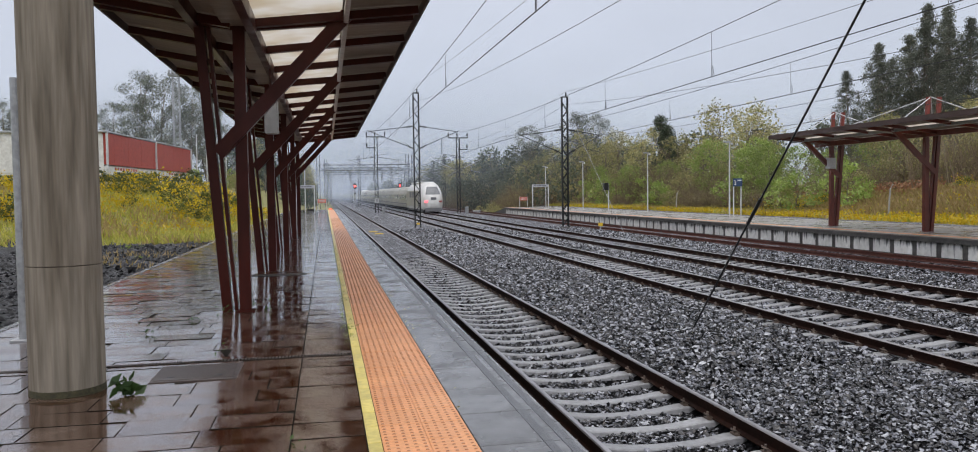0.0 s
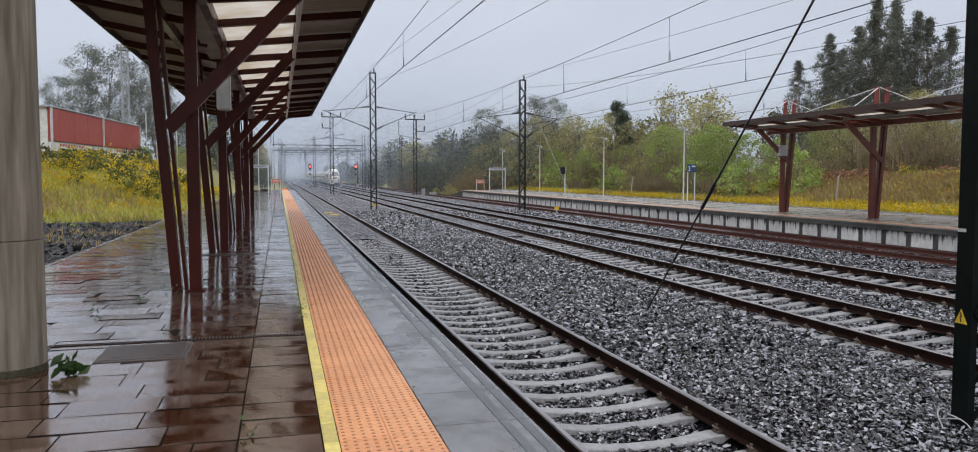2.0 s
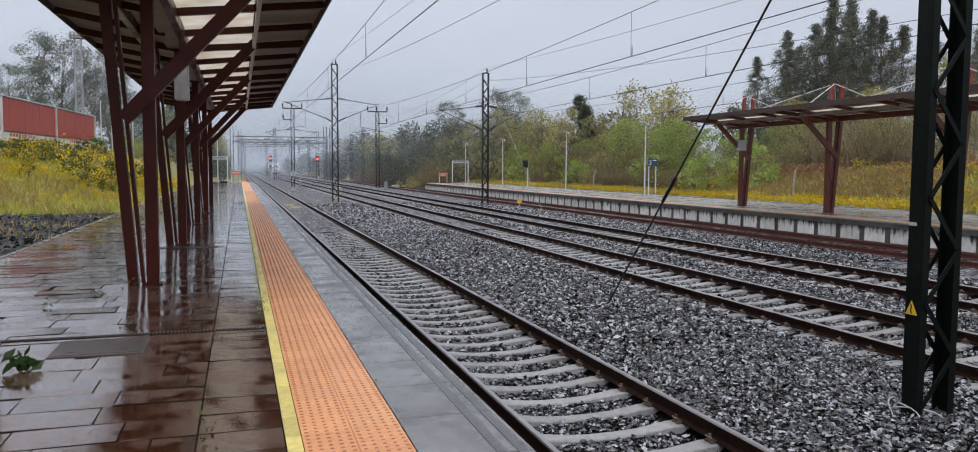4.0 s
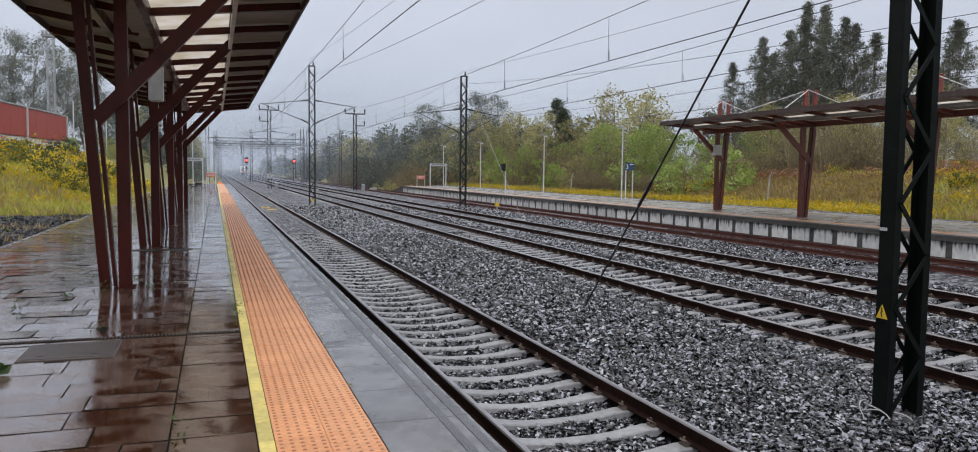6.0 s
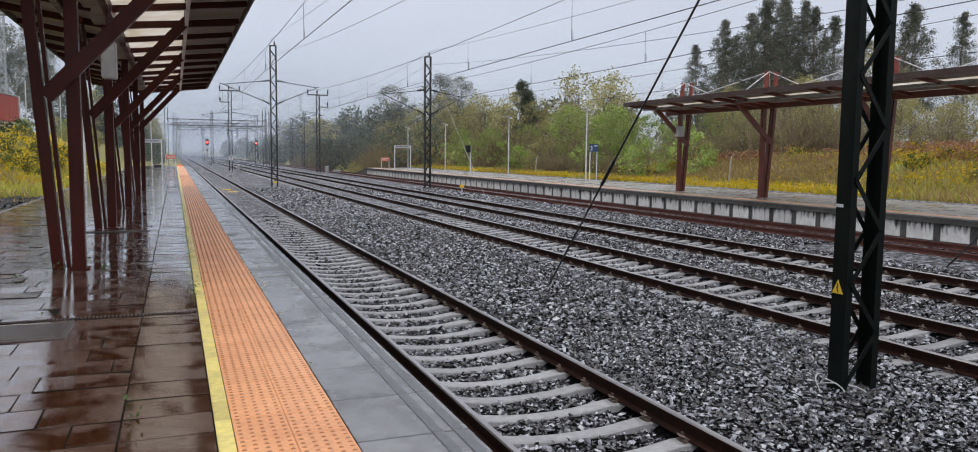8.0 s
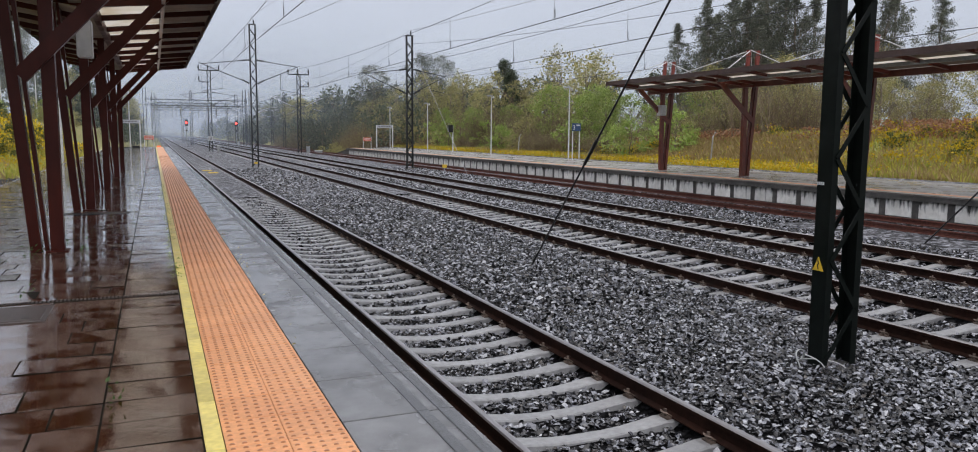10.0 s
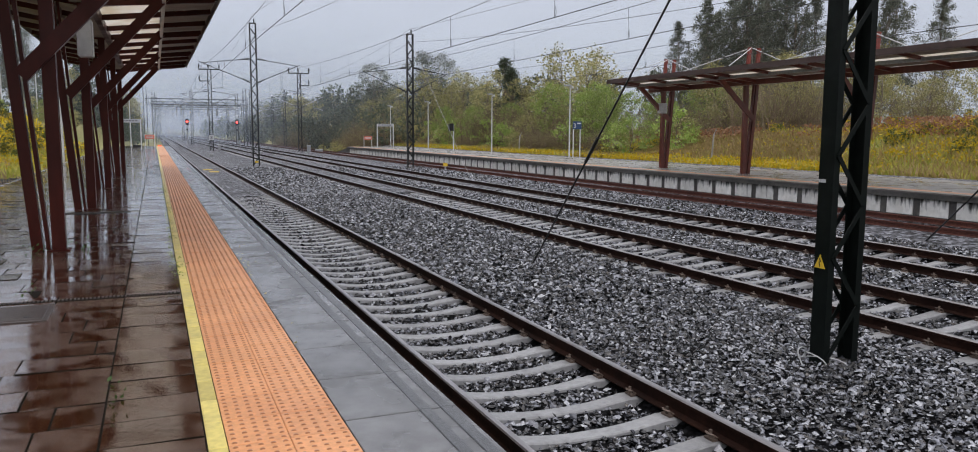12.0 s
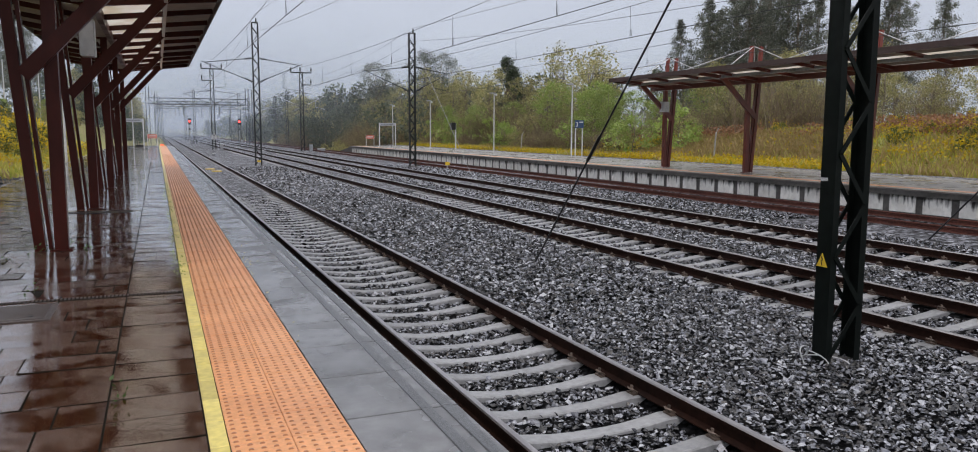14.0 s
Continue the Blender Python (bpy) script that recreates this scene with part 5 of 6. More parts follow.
# ---- things on the near platform ----
b = thing("loudspeaker_box", "pale grey loudspeaker box hung under the canopy", "loudspeaker", at=(-1.03, 15.4, 2.90))
part("case", Shape().box(-0.11, -0.17, 0, 0.13, 0.17, 0.62, bevel=0.02), M_INSUL, b)
part("front", Shape().box(-0.09, -0.185, 0.03, 0.11, -0.172, 0.58), M_WHITESTEEL, b)
part("bracket", Shape().tube([(0, 0, 0.62), (0, 0, 1.42)], 0.025, 6), M_RED, b)
b = thing("loudspeaker_box", "pale grey loudspeaker box on a canopy post", "loudspeaker", at=(23.25, 33.1, 2.65))
part("case", Shape().box(-0.2, -0.15, 0, 0.15, 0.15, 0.5, bevel=0.02), M_INSUL, b)
mh = thing("manhole_cover", "wet dark metal manhole cover set in the paving", "manhole")
part("frame", Shape().slab(-1.72, 7.70, -0.03, -0.93, 8.42, 0.006, 0.004), M_IRON, mh)
part("lid", Shape().slab(-1.68, 7.74, -0.02, -0.97, 8.38, 0.012, 0.005), M_IRON, mh)
for dx in (0.1, 0.55):
    part("keyhole", Shape().slab(-1.68 + dx, 7.84, 0.008, -1.62 + dx, 7.90, 0.015, 0.002), M_BLACK, mh)
dr = thing("drain_channel", "slotted steel drain grate across the platform", "drain")
# Solid near-black bar: shade inside the drain slots, put into the colour.
part("channel", Shape().box(-4.2, 8.53, -0.05, 0.17, 8.63, 0.002), M_JOINT, dr)
s = Shape()
for k in range(124):
    s.box(-4.19 + 0.035 * k, 8.535, 0.0, -4.172 + 0.035 * k, 8.625, 0.008)
part("grating", s, M_IRON, dr, kind="stuff")
s = Shape()
for k in range(30):
    s.box(-1.9 + 0.045 * k, 17.55, 0.0, -1.88 + 0.045 * k, 17.85, 0.01)
dr = thing("floor_grate", "small wet floor grate under the canopy", "drain")
# Black slab paints the shade below this grating.
part("frame", Shape().box(-1.93, 17.5, -0.03, -0.5, 17.9, 0.004), M_BLACK, dr)
part("grating", s, M_IRON, dr, kind="stuff")


# ---- building, fence and floodlight mast beyond the bank ----
def hall():
    t = thing("industrial_hall", "red and white industrial hall above the embankment", "building", at=(-20.1, 80, 0))
    ang = math.atan2(2.8, 30)
    t.rotation_euler = (0, 0, -ang)
    L, W, base = 30.2, 22.0, 2.6
    part("lower_wall", Shape().box(-W, 0, base, 0, L, 4.75), M_HALLWHITE, t, "white rendered lower wall")
    n = 15
    for k in range(n):
        a, b_ = L * k / n, L * (k + 1) / n
        part("cladding_panel", Shape().box(-0.3, a + 0.01, 4.9, 0.06 + 0.004 * (k % 2), b_ - 0.01, 7.85), M_HALLRED, t, "red corrugated cladding")
    part("upper_wall", Shape().box(-W, 0, 4.75, -0.3, L, 7.9), M_HALLWHITE, t)
    part("end_wall_panel", Shape().box(-W, -0.06, 4.2, -0.2, 0, 7.7), M_HALLWHITE, t)
    part("roof", Shape().slab(-W - 0.2, -0.3, 7.9, 0.15, L + 0.2, 8.05, 0.03), M_GREYSTEEL, t)
    for k in (0, 15.0, 30):
        part("column", Shape().box(0.06, k - 0.14, base, 0.2, k + 0.14, 7.95), M_WHITESTEEL, t)
    for k in range(7):
        part("window", Shape().box(0.0, 2.2 + 3.9 * k, 3.7, 0.03, 4.6 + 3.9 * k, 4.25), M_GLASSDARK, t)
    for k in range(9):
        part("sign_bar", Shape().box(0.0, 2.2 + 0.75 * k, 4.42, 0.03, 2.62 + 0.75 * k, 4.68), M_HALLRED, t)
        part("sign_bar", Shape().box(0.0, 20.0 + 0.75 * k, 4.42, 0.03, 20.42 + 0.75 * k, 4.68), M_HALLRED, t)


hall()
t = thing("shed", "small pale shed beyond the embankment", "building", at=(-33.5, 85, 0))
part("wall", Shape().box(-5, 0, 2.5, 5, 8, 6.0), M_HALLWHITE, t)
part("roof", Shape().slab(-5.2, -0.2, 6.0, 5.2, 8.2, 6.2, 0.03), M_GREYSTEEL, t)
t = thing("floodlight_mast", "tall lattice floodlight mast in the mist", "mast", at=(-19.2, 112, 2.5))
for dx in (-0.4, 0.4):
    for dy in (-0.4, 0.4):
        part("leg", Shape().tube([(dx, dy, 0), (dx, dy, 15.3)], 0.06, 5), M_GREYSTEEL, t)
for k in range(17):
    s = Shape()
    for dy in (-0.4, 0.4):
        s.beam((-0.4, dy, 0.9 * k), (0.4, dy, 0.9 * k + 0.9), 0.05, 0.05).beam((0.4, dy, 0.9 * k), (-0.4, dy, 0.9 * k + 0.9), 0.05, 0.05)
    part("bracing", s, M_GREYSTEEL, t)
part("platform", Shape().slab(-0.9, -0.7, 15.3, 0.9, 0.7, 15.6, 0.05), M_GREYSTEEL, t)
for k in range(4):
    part("floodlight", Shape().box(-0.8 + 0.42 * k, -0.9, 15.6, -0.5 + 0.42 * k, -0.6, 16.0), M_GREYSTEEL, t)
for x, y, h in ((-15.6, 104, 6.4), (-15.0, 108, 6.6), (-14.2, 112, 6.6), (-12.6, 108, 6.4), (-4.9, 52, 4.4), (-2.9, 118, 9.6)):
    t = thing("street_lamp", "thin pale lamp post beyond the platform", "lamp post", group="pale posts", at=(x, y, float(ground_z(x, y)) - 0.05))
    part("pole", Shape().tube([(0, 0, 0), (0, 0, h)], 0.075, 8, r1=0.05), M_WHITESTEEL, t)
    part("cap", Shape().lathe([(0.05, 0), (0.09, 0.04), (0.03, 0.12)], 8, (0, 0, h)), M_GREYSTEEL, t)
for x, y in ((33.4, 42), (34.0, 55), (32.6, 70)):
    t = thing("fence_post", "leaning pale concrete fence post in the grass", "post", group="bank posts", at=(x, y, float(ground_z(x, y)) - 0.1))
    part("stake", Shape().tube([(0, 0, 0), (0.12, 0, 1.7), (0.3, 0, 2.0)], 0.05, 6), M_CONC, t)

# ---- mist: flat sheets added to stand in for distance haze ----
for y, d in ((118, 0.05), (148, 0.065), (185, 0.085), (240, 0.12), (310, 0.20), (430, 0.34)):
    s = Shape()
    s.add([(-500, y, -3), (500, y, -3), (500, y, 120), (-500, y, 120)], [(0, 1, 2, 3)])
    part("mist_veil", s, mist_mat("haze_tint", d), label="flat translucent sheet standing in for distant mist", kind="structure")


# ---- trees and shrubs ----
def tree(name, label, height, crown, leaf, seed, clumps=40, per=60, size=0.25, trunk_r=0.18, base=0.25, squash=1.0, limbs=12, shape="round", group="trees", spread=0.16, aspect=0.55, droop=0.0):
    r = np.random.default_rng(seed)
    t = thing(name, label, "tree" if height > 3 else "shrub", group=group, at=(0, -500, -60))
    s = Shape()
    top = Vector((r.normal() * 0.04 * height, r.normal() * 0.04 * height, height * 0.93))
    spine = [Vector((0, 0, -0.5)), top * 0.3 + Vector((r.normal() * 0.02 * height, 0, 0)), top * 0.6 + Vector((0, r.normal() * 0.03 * height, 0)), top]
    s.tube([tuple(p) for p in spine], trunk_r, 7, r1=trunk_r * 0.15)
    cents = []
    for k in range(clumps):
        h = base + (1 - base) * (k + r.uniform()) / clumps
        u = (h - base) / (1 - base)
        if shape == "round":
            rad = crown * math.sqrt(max(0.02, 1 - (2 * u - 1) ** 2)) * r.uniform(0.5, 1.0)
        elif shape == "cone":
            rad = crown * (1.05 - u) * r.uniform(0.5, 1.05)
        else:
            rad = crown * (0.75 + 0.35 * math.sin(u * 11 + seed) ** 2) * (1.03 - u) ** 0.9 * r.uniform(0.15, 1.0)
        a = r.uniform(0, 2 * math.pi)
        p = Vector((rad * math.cos(a), rad * math.sin(a), h * height * squash)) + Vector((top.x, top.y, 0)) * h
        cents.append(p)
        if k % max(1, clumps // limbs) == 0:
            z0 = max(0.12, h - 0.22) * height * 0.9
            q = Vector((top.x * z0 / height, top.y * z0 / height, z0))
            s.tube([tuple(q), tuple((q + p) / 2 + Vector((0, 0, -0.03 * height))), tuple(p)], trunk_r * 0.3, 5, r1=trunk_r * 0.06)
    part("trunk", s, M_TRUNK, t, smooth=True)
    pts = []
    for p in cents:
        sc = height * spread * r.uniform(0.5, 1.0) * (1.15 - 0.75 * p.z / height if shape == "tall" else 1.0)
        q = r.normal(size=(per, 3)) * np.array([sc, sc, sc * 0.7]) * 0.5 + np.array(p)
        pts.append(q)
    c = np.concatenate(pts)
    c = c[c[:, 2] > 0.05]
    v, f = scatter_leaves(c, size, aspect, droop=droop)
    bulk("crown", v, f, leaf, t, kind="")
    return t


def bush_twigs(name, label, height, seed, n=400):
    """A leafless spring thicket: many thin rising twigs, with a few buds."""
    r = np.random.default_rng(seed)
    t = thing(name, label, "shrub", group="thicket", at=(0, -500, -60))
    vs, k = [], 0
    base = r.normal(size=(n, 2)) * height * 0.28
    ang = r.uniform(0, 2 * math.pi, n)
    tilt = np.abs(r.normal(size=n)) * 0.6
    ln = height * r.uniform(0.5, 1.05, n)
    d = np.stack([np.cos(ang) * tilt, np.sin(ang) * tilt, np.ones(n)], 1)
    d /= np.linalg.norm(d, axis=1)[:, None]
    b0 = np.concatenate([base, np.zeros((n, 1))], 1)
    side = np.cross(d, r.normal(size=(n, 3)))
    side /= np.linalg.norm(side, axis=1)[:, None]
    w = (0.012 + 0.014 * r.uniform(size=n))[:, None]
    mid = b0 + d * ln[:, None] * 0.5 + r.normal(size=(n, 3)) * 0.05 * height
    v = np.stack([b0 - side * w, b0 + side * w, mid + side * w * 0.7, mid - side * w * 0.7, b0 + d * ln[:, None] + side * 0.005, b0 + d * ln[:, None] - side * 0.005], 1).reshape(-1, 3)
    o = np.arange(n)[:, None] * 6
    f = np.concatenate([o + np.array([0, 1, 2, 3]), o + np.array([3, 2, 4, 5])])
    bulk("thicket_body", v, f, L_BROWN, t, kind="")
    c = (b0 + d * (ln * r.uniform(0.4, 1.0, n))[:, None])
    c = np.concatenate([c + r.normal(size=c.shape) * 0.25 for _ in range(4)])
    c = c[r.uniform(size=len(c)) < 0.75]
    c[:, 2] = np.maximum(c[:, 2], 0.1)
    v, f = scatter_leaves(c, 0.13)
    bulk("foliage", v, f, L_OLIVE, t, kind="")
    return t


EUC = [tree("eucalyptus_tree", "tall slender eucalyptus with sparse grey-green foliage", 22, 8.5, L_EUC, 11 + k, 120, 130, 0.27, 0.15, 0.10, 1.0, 44, "tall", "eucalyptus grove", 0.085, 0.36, 0.6) for k in range(4)]
EUCR = [tree("eucalyptus_tree", "round-crowned eucalyptus dimmed by drizzle", 16, 4.2, L_EUC, 91 + k, 60, 120, 0.27, 0.2, 0.34, 1.0, 30, "round", "eucalyptus grove", 0.10, 0.4, 0.4) for k in range(2)]
GORSE = [tree("gorse_bush", "low gorse bush with yellow flowers", 1.2, 0.9, L_GORSE, 101 + k, 20, 46, 0.13, 0.03, 0.05, 1.0, 6, "round", "gorse", 0.3) for k in range(2)]
for gb in GORSE:
    gr = np.random.default_rng(9)
    gc = gr.normal(size=(170, 3)) * np.array([0.5, 0.5, 0.3]) + np.array([0, 0, 0.85])
    gv2, gf2 = scatter_leaves(gc, 0.12, 0.8)
    bulk("blossom", gv2, gf2, L_YELLOW, gb, "yellow blossom", kind="")
BROOM = tree("broom_bush", "dark green broom bush on the embankment crest", 1.9, 1.3, L_BROOM, 111, 26, 40, 0.15, 0.04, 0.05, 1.0, 6, "round", "bank shrubs", 0.22)
GREEN = [tree("broadleaf_tree", "young tree in fresh spring leaf", 8, 3.1, L_GREEN, 31 + k, 70, 66, 0.22, 0.12, 0.10, 1.0, 30, "round", "lineside trees", 0.13) for k in range(2)]
OLIVE = [tree("budding_tree", "tree with thin olive and brown budding foliage", 9, 3.0, L_OLIVE, 41 + k, 66, 36, 0.26, 0.14, 0.12, 1.0, 24, "round", "lineside trees", 0.13) for k in range(2)]
WOOD = tree("woodland_tree", "dark woodland tree in the drizzle", 12, 4.2, L_WOOD, 81, 44, 19, 0.76, 0.2, 0.08, 1.0, 8, "round", "far wood", 0.13)
FARPINE = tree("pine_tree", "dark conifer beside the line in the drizzle", 9, 2.8, L_DARK, 52, 40, 30, 0.6, 0.18, 0.1, 1.0, 6, "cone", "lineside trees", 0.09, 0.3)
PINE = tree("pine_tree", "dark pine with upturned branches", 9, 3.7, L_DARK, 51, 70, 80, 0.34, 0.18, 0.22, 1.0, 40, "cone", "lineside trees", 0.075, 0.22)
SHRUB = [tree("leafy_shrub", "low leafy shrub on the bank", 2.6, 1.5, (L_GREEN, L_OLIVE)[k], 61 + k, 28, 32, 0.19, 0.05, 0.05, 1.0, 8, "round", "bank shrubs", 0.2) for k in range(2)]
TWIGS = [bush_twigs("bare_thicket", "bare brown spring thicket behind the fence", 4.5, 71 + k) for k in range(2)]
place = random.Random(5)


def put(src, x, y, s=1.0, sink=0.1, z=None):
    c = copy_thing(src, pose(x, y, (float(ground_z(x, y)) if z is None else z) - sink, 0, 0, place.uniform(0, 360)))
    c.scale = (s, s, s * place.uniform(0.92, 1.1))
    return c


# tall grove behind the opposite canopy
for x, y, s in ((56, 76, 0.54), (58, 75, 0.66), (60, 71, 0.70), (62, 72, 0.78), (57, 72, 0.58), (59, 68, 0.60), (63, 66, 0.66), (67, 68, 0.72), (60, 76, 0.68), (63, 75, 0.76), (66, 74, 0.80), (64.5, 70, 0.72), (65, 72, 0.76), (66, 63, 0.60), (69, 62, 0.68), (73, 62, 0.70), (76, 60, 0.62),
                (72, 48, 0.55), (78, 50, 0.66), (82, 42, 0.62), (88, 46, 0.7), (90, 38, 0.72)):
    put(EUC[place.randrange(4)], x, y, s)
# spring wood along the line
for x, y, s, kind in ((36.5, 60, 0.62, 0), (38.5, 66, 0.7, 0), (41, 70, 0.8, 0), (38, 73, 0.8, 0), (43, 75, 1.05, 1), (40, 79, 0.8, 1), (46, 79, 1.1, 1), (39, 86, 0.6, 0), (42, 90, 0.9, 1), (47, 88, 1.2, 1),
                      (40, 96, 0.9, 1), (44, 101, 1.0, 1), (39, 107, 0.85, 1), (43, 112, 1.05, 1), (40, 118, 0.9, 1), (46, 120, 1.2, 1), (38, 128, 0.9, 1), (44, 135, 1.2, 1), (36, 140, 0.8, 1), (41, 148, 1.1, 1),
                      (48, 62, 0.7, 0), (45, 56, 0.75, 1), (50, 54, 0.8, 1), (46, 48, 0.7, 1), (52, 48, 0.85, 1), (47, 41, 0.5, 1), (53, 41, 0.55, 1), (48, 34, 0.48, 1), (54, 33, 0.5, 1), (44, 28, 0.42, 1), (50, 26, 0.48, 1), (37, 53, 0.5, 0),
                      (44, 68, 0.7, 0), (36, 90, 0.6, 0), (35.5, 100, 0.6, 0), (35, 115, 0.65, 1), (34, 125, 0.7, 1)):
    put((GREEN if kind == 0 else OLIVE)[place.randrange(2)], x, y, s)
for x, y, s in ((42.5, 93, 1.0), (49, 110, 1.2)):
    put(PINE, x, y, s)
for k in range(34):
    y = place.uniform(20, 130)
    put(TWIGS[k % 2], place.uniform(40.0, 46.5) - 4.5 * (y > 62), y, place.uniform(0.5, 1.2))
for k in range(34):
    put(TWIGS[k % 2], place.uniform(34.2, 36.2), place.uniform(56, 104), place.uniform(0.3, 0.5))
for k in range(40):
    put((OLIVE + SHRUB[1:])[place.randrange(3)], place.uniform(41, 52), place.uniform(14, 62), place.uniform(0.3, 0.55))
for k in range(46):
    y = place.uniform(46, 140)
    put(SHRUB[place.randrange(2)], place.uniform(33.5, 37.5), y, place.uniform(0.6, 1.3))
# misty wood in the distance on both sides
for x, y, s in ((38, 146, 0.84), (47, 144, 0.92), (49.5, 146, 1.0), (43, 152, 0.62), (54, 165, 0.7), (47, 172, 0.6)):
    put(EUCR[place.randrange(2)], x, y, s)
for k in range(46):
    y = place.uniform(150, 330)
    put((WOOD, FARPINE, OLIVE[0])[place.randrange(3)], place.uniform(26 + (y - 150) * 0.06, 66), y, place.uniform(0.7, 1.15))
for k in range(16):
    y = place.uniform(130, 260)
    put((FARPINE, OLIVE[0])[k % 2], place.uniform(-22, -5), y, place.uniform(0.8, 1.2))
for x, y, s in ((-31, 128, 0.7), (-27, 126, 0.95), (-24.5, 124, 1.05), (-20.5, 124, 0.95), (-17.5, 128, 0.85), (-16, 122, 0.7), (-42, 132, 0.75), (-50, 140, 0.85), (-55, 140, 0.95), (-47, 138, 0.8), (-60, 130, 0.95)):
    put(EUCR[place.randrange(2)], x, y, s)
for k in range(70):
    x, y = place.uniform(-28, -7), place.uniform(40, 74)
    if y - 0.9 * (x + 8) > 46:
        put(GORSE[k % 2], x, y, place.uniform(0.5, 1.3))
for k in range(40):
    x, y = place.uniform(33, 41), place.uniform(14, 60)
    if not (x < 39 and 33 < y < 52):
        put(GORSE[k % 2], x, y, place.uniform(0.4, 0.9))
for k in range(16):
    y = place.uniform(58, 100)
    put((GREEN + OLIVE)[place.randrange(4)], place.uniform(-13, -8), y + 20, place.uniform(0.18, 0.32))
for k in range(30):
    put(BROOM, place.uniform(-27, -10), place.uniform(61, 77), place.uniform(0.45, 1.05))
for k in range(34):
    y = place.uniform(55, 76)
    x = place.uniform(-26, -8)
    put(SHRUB[1], x, y, place.uniform(0.2, 0.45))
for k in range(70):
    y = place.uniform(135, 260)
    put(WOOD, place.uniform(25.5 + max(0, 165 - y) * 0.32, 75), y, place.uniform(0.5, 0.88))
for k in range(60):
    put((TWIGS + [WOOD])[k % 3], place.uniform(23.5, 34), place.uniform(104, 175), place.uniform(0.5, 1.0) * (1.0 if k % 3 < 2 else 0.5))
for k in range(10):
    put(SHRUB[1], place.uniform(22.5, 27), place.uniform(101, 118), place.uniform(0.4, 0.7))
# conifers and scrub along the line beyond the platform ends
for k in range(26):
    y = place.uniform(125, 210)
    put(FARPINE, place.uniform(-12, -3.2), y, place.uniform(0.45, 0.72))
for k in range(60):
    y = place.uniform(215, 430)
    put(WOOD, place.uniform(-26, -4) if k % 2 else place.uniform(20.5, 40), y, place.uniform(0.35, 0.7))
for k in range(22):
    put(WOOD, place.uniform(52, 85), place.uniform(95, 150), place.uniform(0.5, 0.75))
for k in range(40):
    y = place.uniform(128, 230)
    put(WOOD, place.uniform(23.5, 31), y, place.uniform(0.25, 0.45))
for k in range(12):
    put(WOOD, place.uniform(-24, -6), place.uniform(150, 250), place.uniform(0.5, 0.8))
for src in EUC + EUCR + GORSE + GREEN + OLIVE + [WOOD, PINE, FARPINE, BROOM] + SHRUB + TWIGS:
    for o in (*src.children_recursive, src):
        bpy.data.objects.remove(o)


# ---- grass, gorse and weeds ----
def blades(xy, size, leaf, name, label, wide=0.16, lift=0.35):
    n = len(xy)
    z = ground_z(xy[:, 0], xy[:, 1])
    a = rng.uniform(0, 2 * np.pi, n)
    h = size * rng.uniform(0.5, 1.3, n)
    root = np.stack([xy[:, 0], xy[:, 1], z - 0.03], 1)
    side = np.stack([np.cos(a), np.sin(a), np.zeros(n)], 1) * (h * wide)[:, None]
    tip = root + np.stack([rng.normal(size=n) * 0.4, rng.normal(size=n) * 0.4, np.ones(n)], 1) * h[:, None]
    v = np.stack([root - side, root + side, tip], 1).reshape(-1, 3)
    return bulk(name, v, np.arange(n * 3).reshape(n, 3), leaf, label=label, category="grass")


def region(n, x0, x1, y0, y1):
    return np.stack([rng.uniform(x0, x1, n), rng.uniform(y0, y1, n)], 1)


def patchy(xy, scale, cut, seed=0.0):
    f = np.sin(xy[:, 0] * scale + seed) * np.cos(xy[:, 1] * scale * 0.8 + 1.7 * seed) + 0.6 * np.sin(xy[:, 0] * scale * 2.3 + xy[:, 1] * scale * 1.9 + seed)
    return xy[f + rng.normal(size=len(xy)) * 0.35 > cut]


left = region(42000, -34, -5.0, 34, 80)
left = left[left[:, 1] - 0.9 * (left[:, 0] + 8) > 30 + rng.uniform(0, 6, len(left))]
blades(left, 0.34, L_GRASS, "bank_grass", "rough wet green grass on the embankment")
blades(patchy(left, 0.35, 0.5, 2.0), 0.4, L_DRY, "dry_grass", "straw-coloured grass on the embankment")
right = region(52000, 31.2, 44, 12, 110)
right = right[(right[:, 1] < 33) | (right[:, 1] > 52) | (right[:, 0] > 39.5) | (rng.uniform(size=len(right)) < 0.25)]
blades(right, 0.36, L_GRASS, "bank_grass", "rough wet green grass behind the platform")
blades(patchy(right, 0.3, 0.2, 4.0), 0.42, L_DRY, "dry_grass", "straw-coloured grass behind the platform")
straw = region(9000, 33.4, 39.0, 33, 52)
blades(straw, 0.34, L_DRY, "straw_grass", "flattened straw-coloured grass on the bank", 0.3)
edge = region(5000, -7.5, -4.5, 22, 60)
blades(patchy(edge, 0.8, 0.5, 1.0), 0.2, L_DRY, "verge_grass", "dry grass tufts along the gravel")


def flowers(xy, lift, size, name, label, leaf=None):
    z = ground_z(xy[:, 0], xy[:, 1]) + rng.uniform(0.05, 1.0, len(xy)) * lift
    v, f = scatter_leaves(np.stack([xy[:, 0], xy[:, 1], z], 1), size, 0.8)
    bulk(name, v, f, leaf or L_YELLOW, label=label, category="flowers")


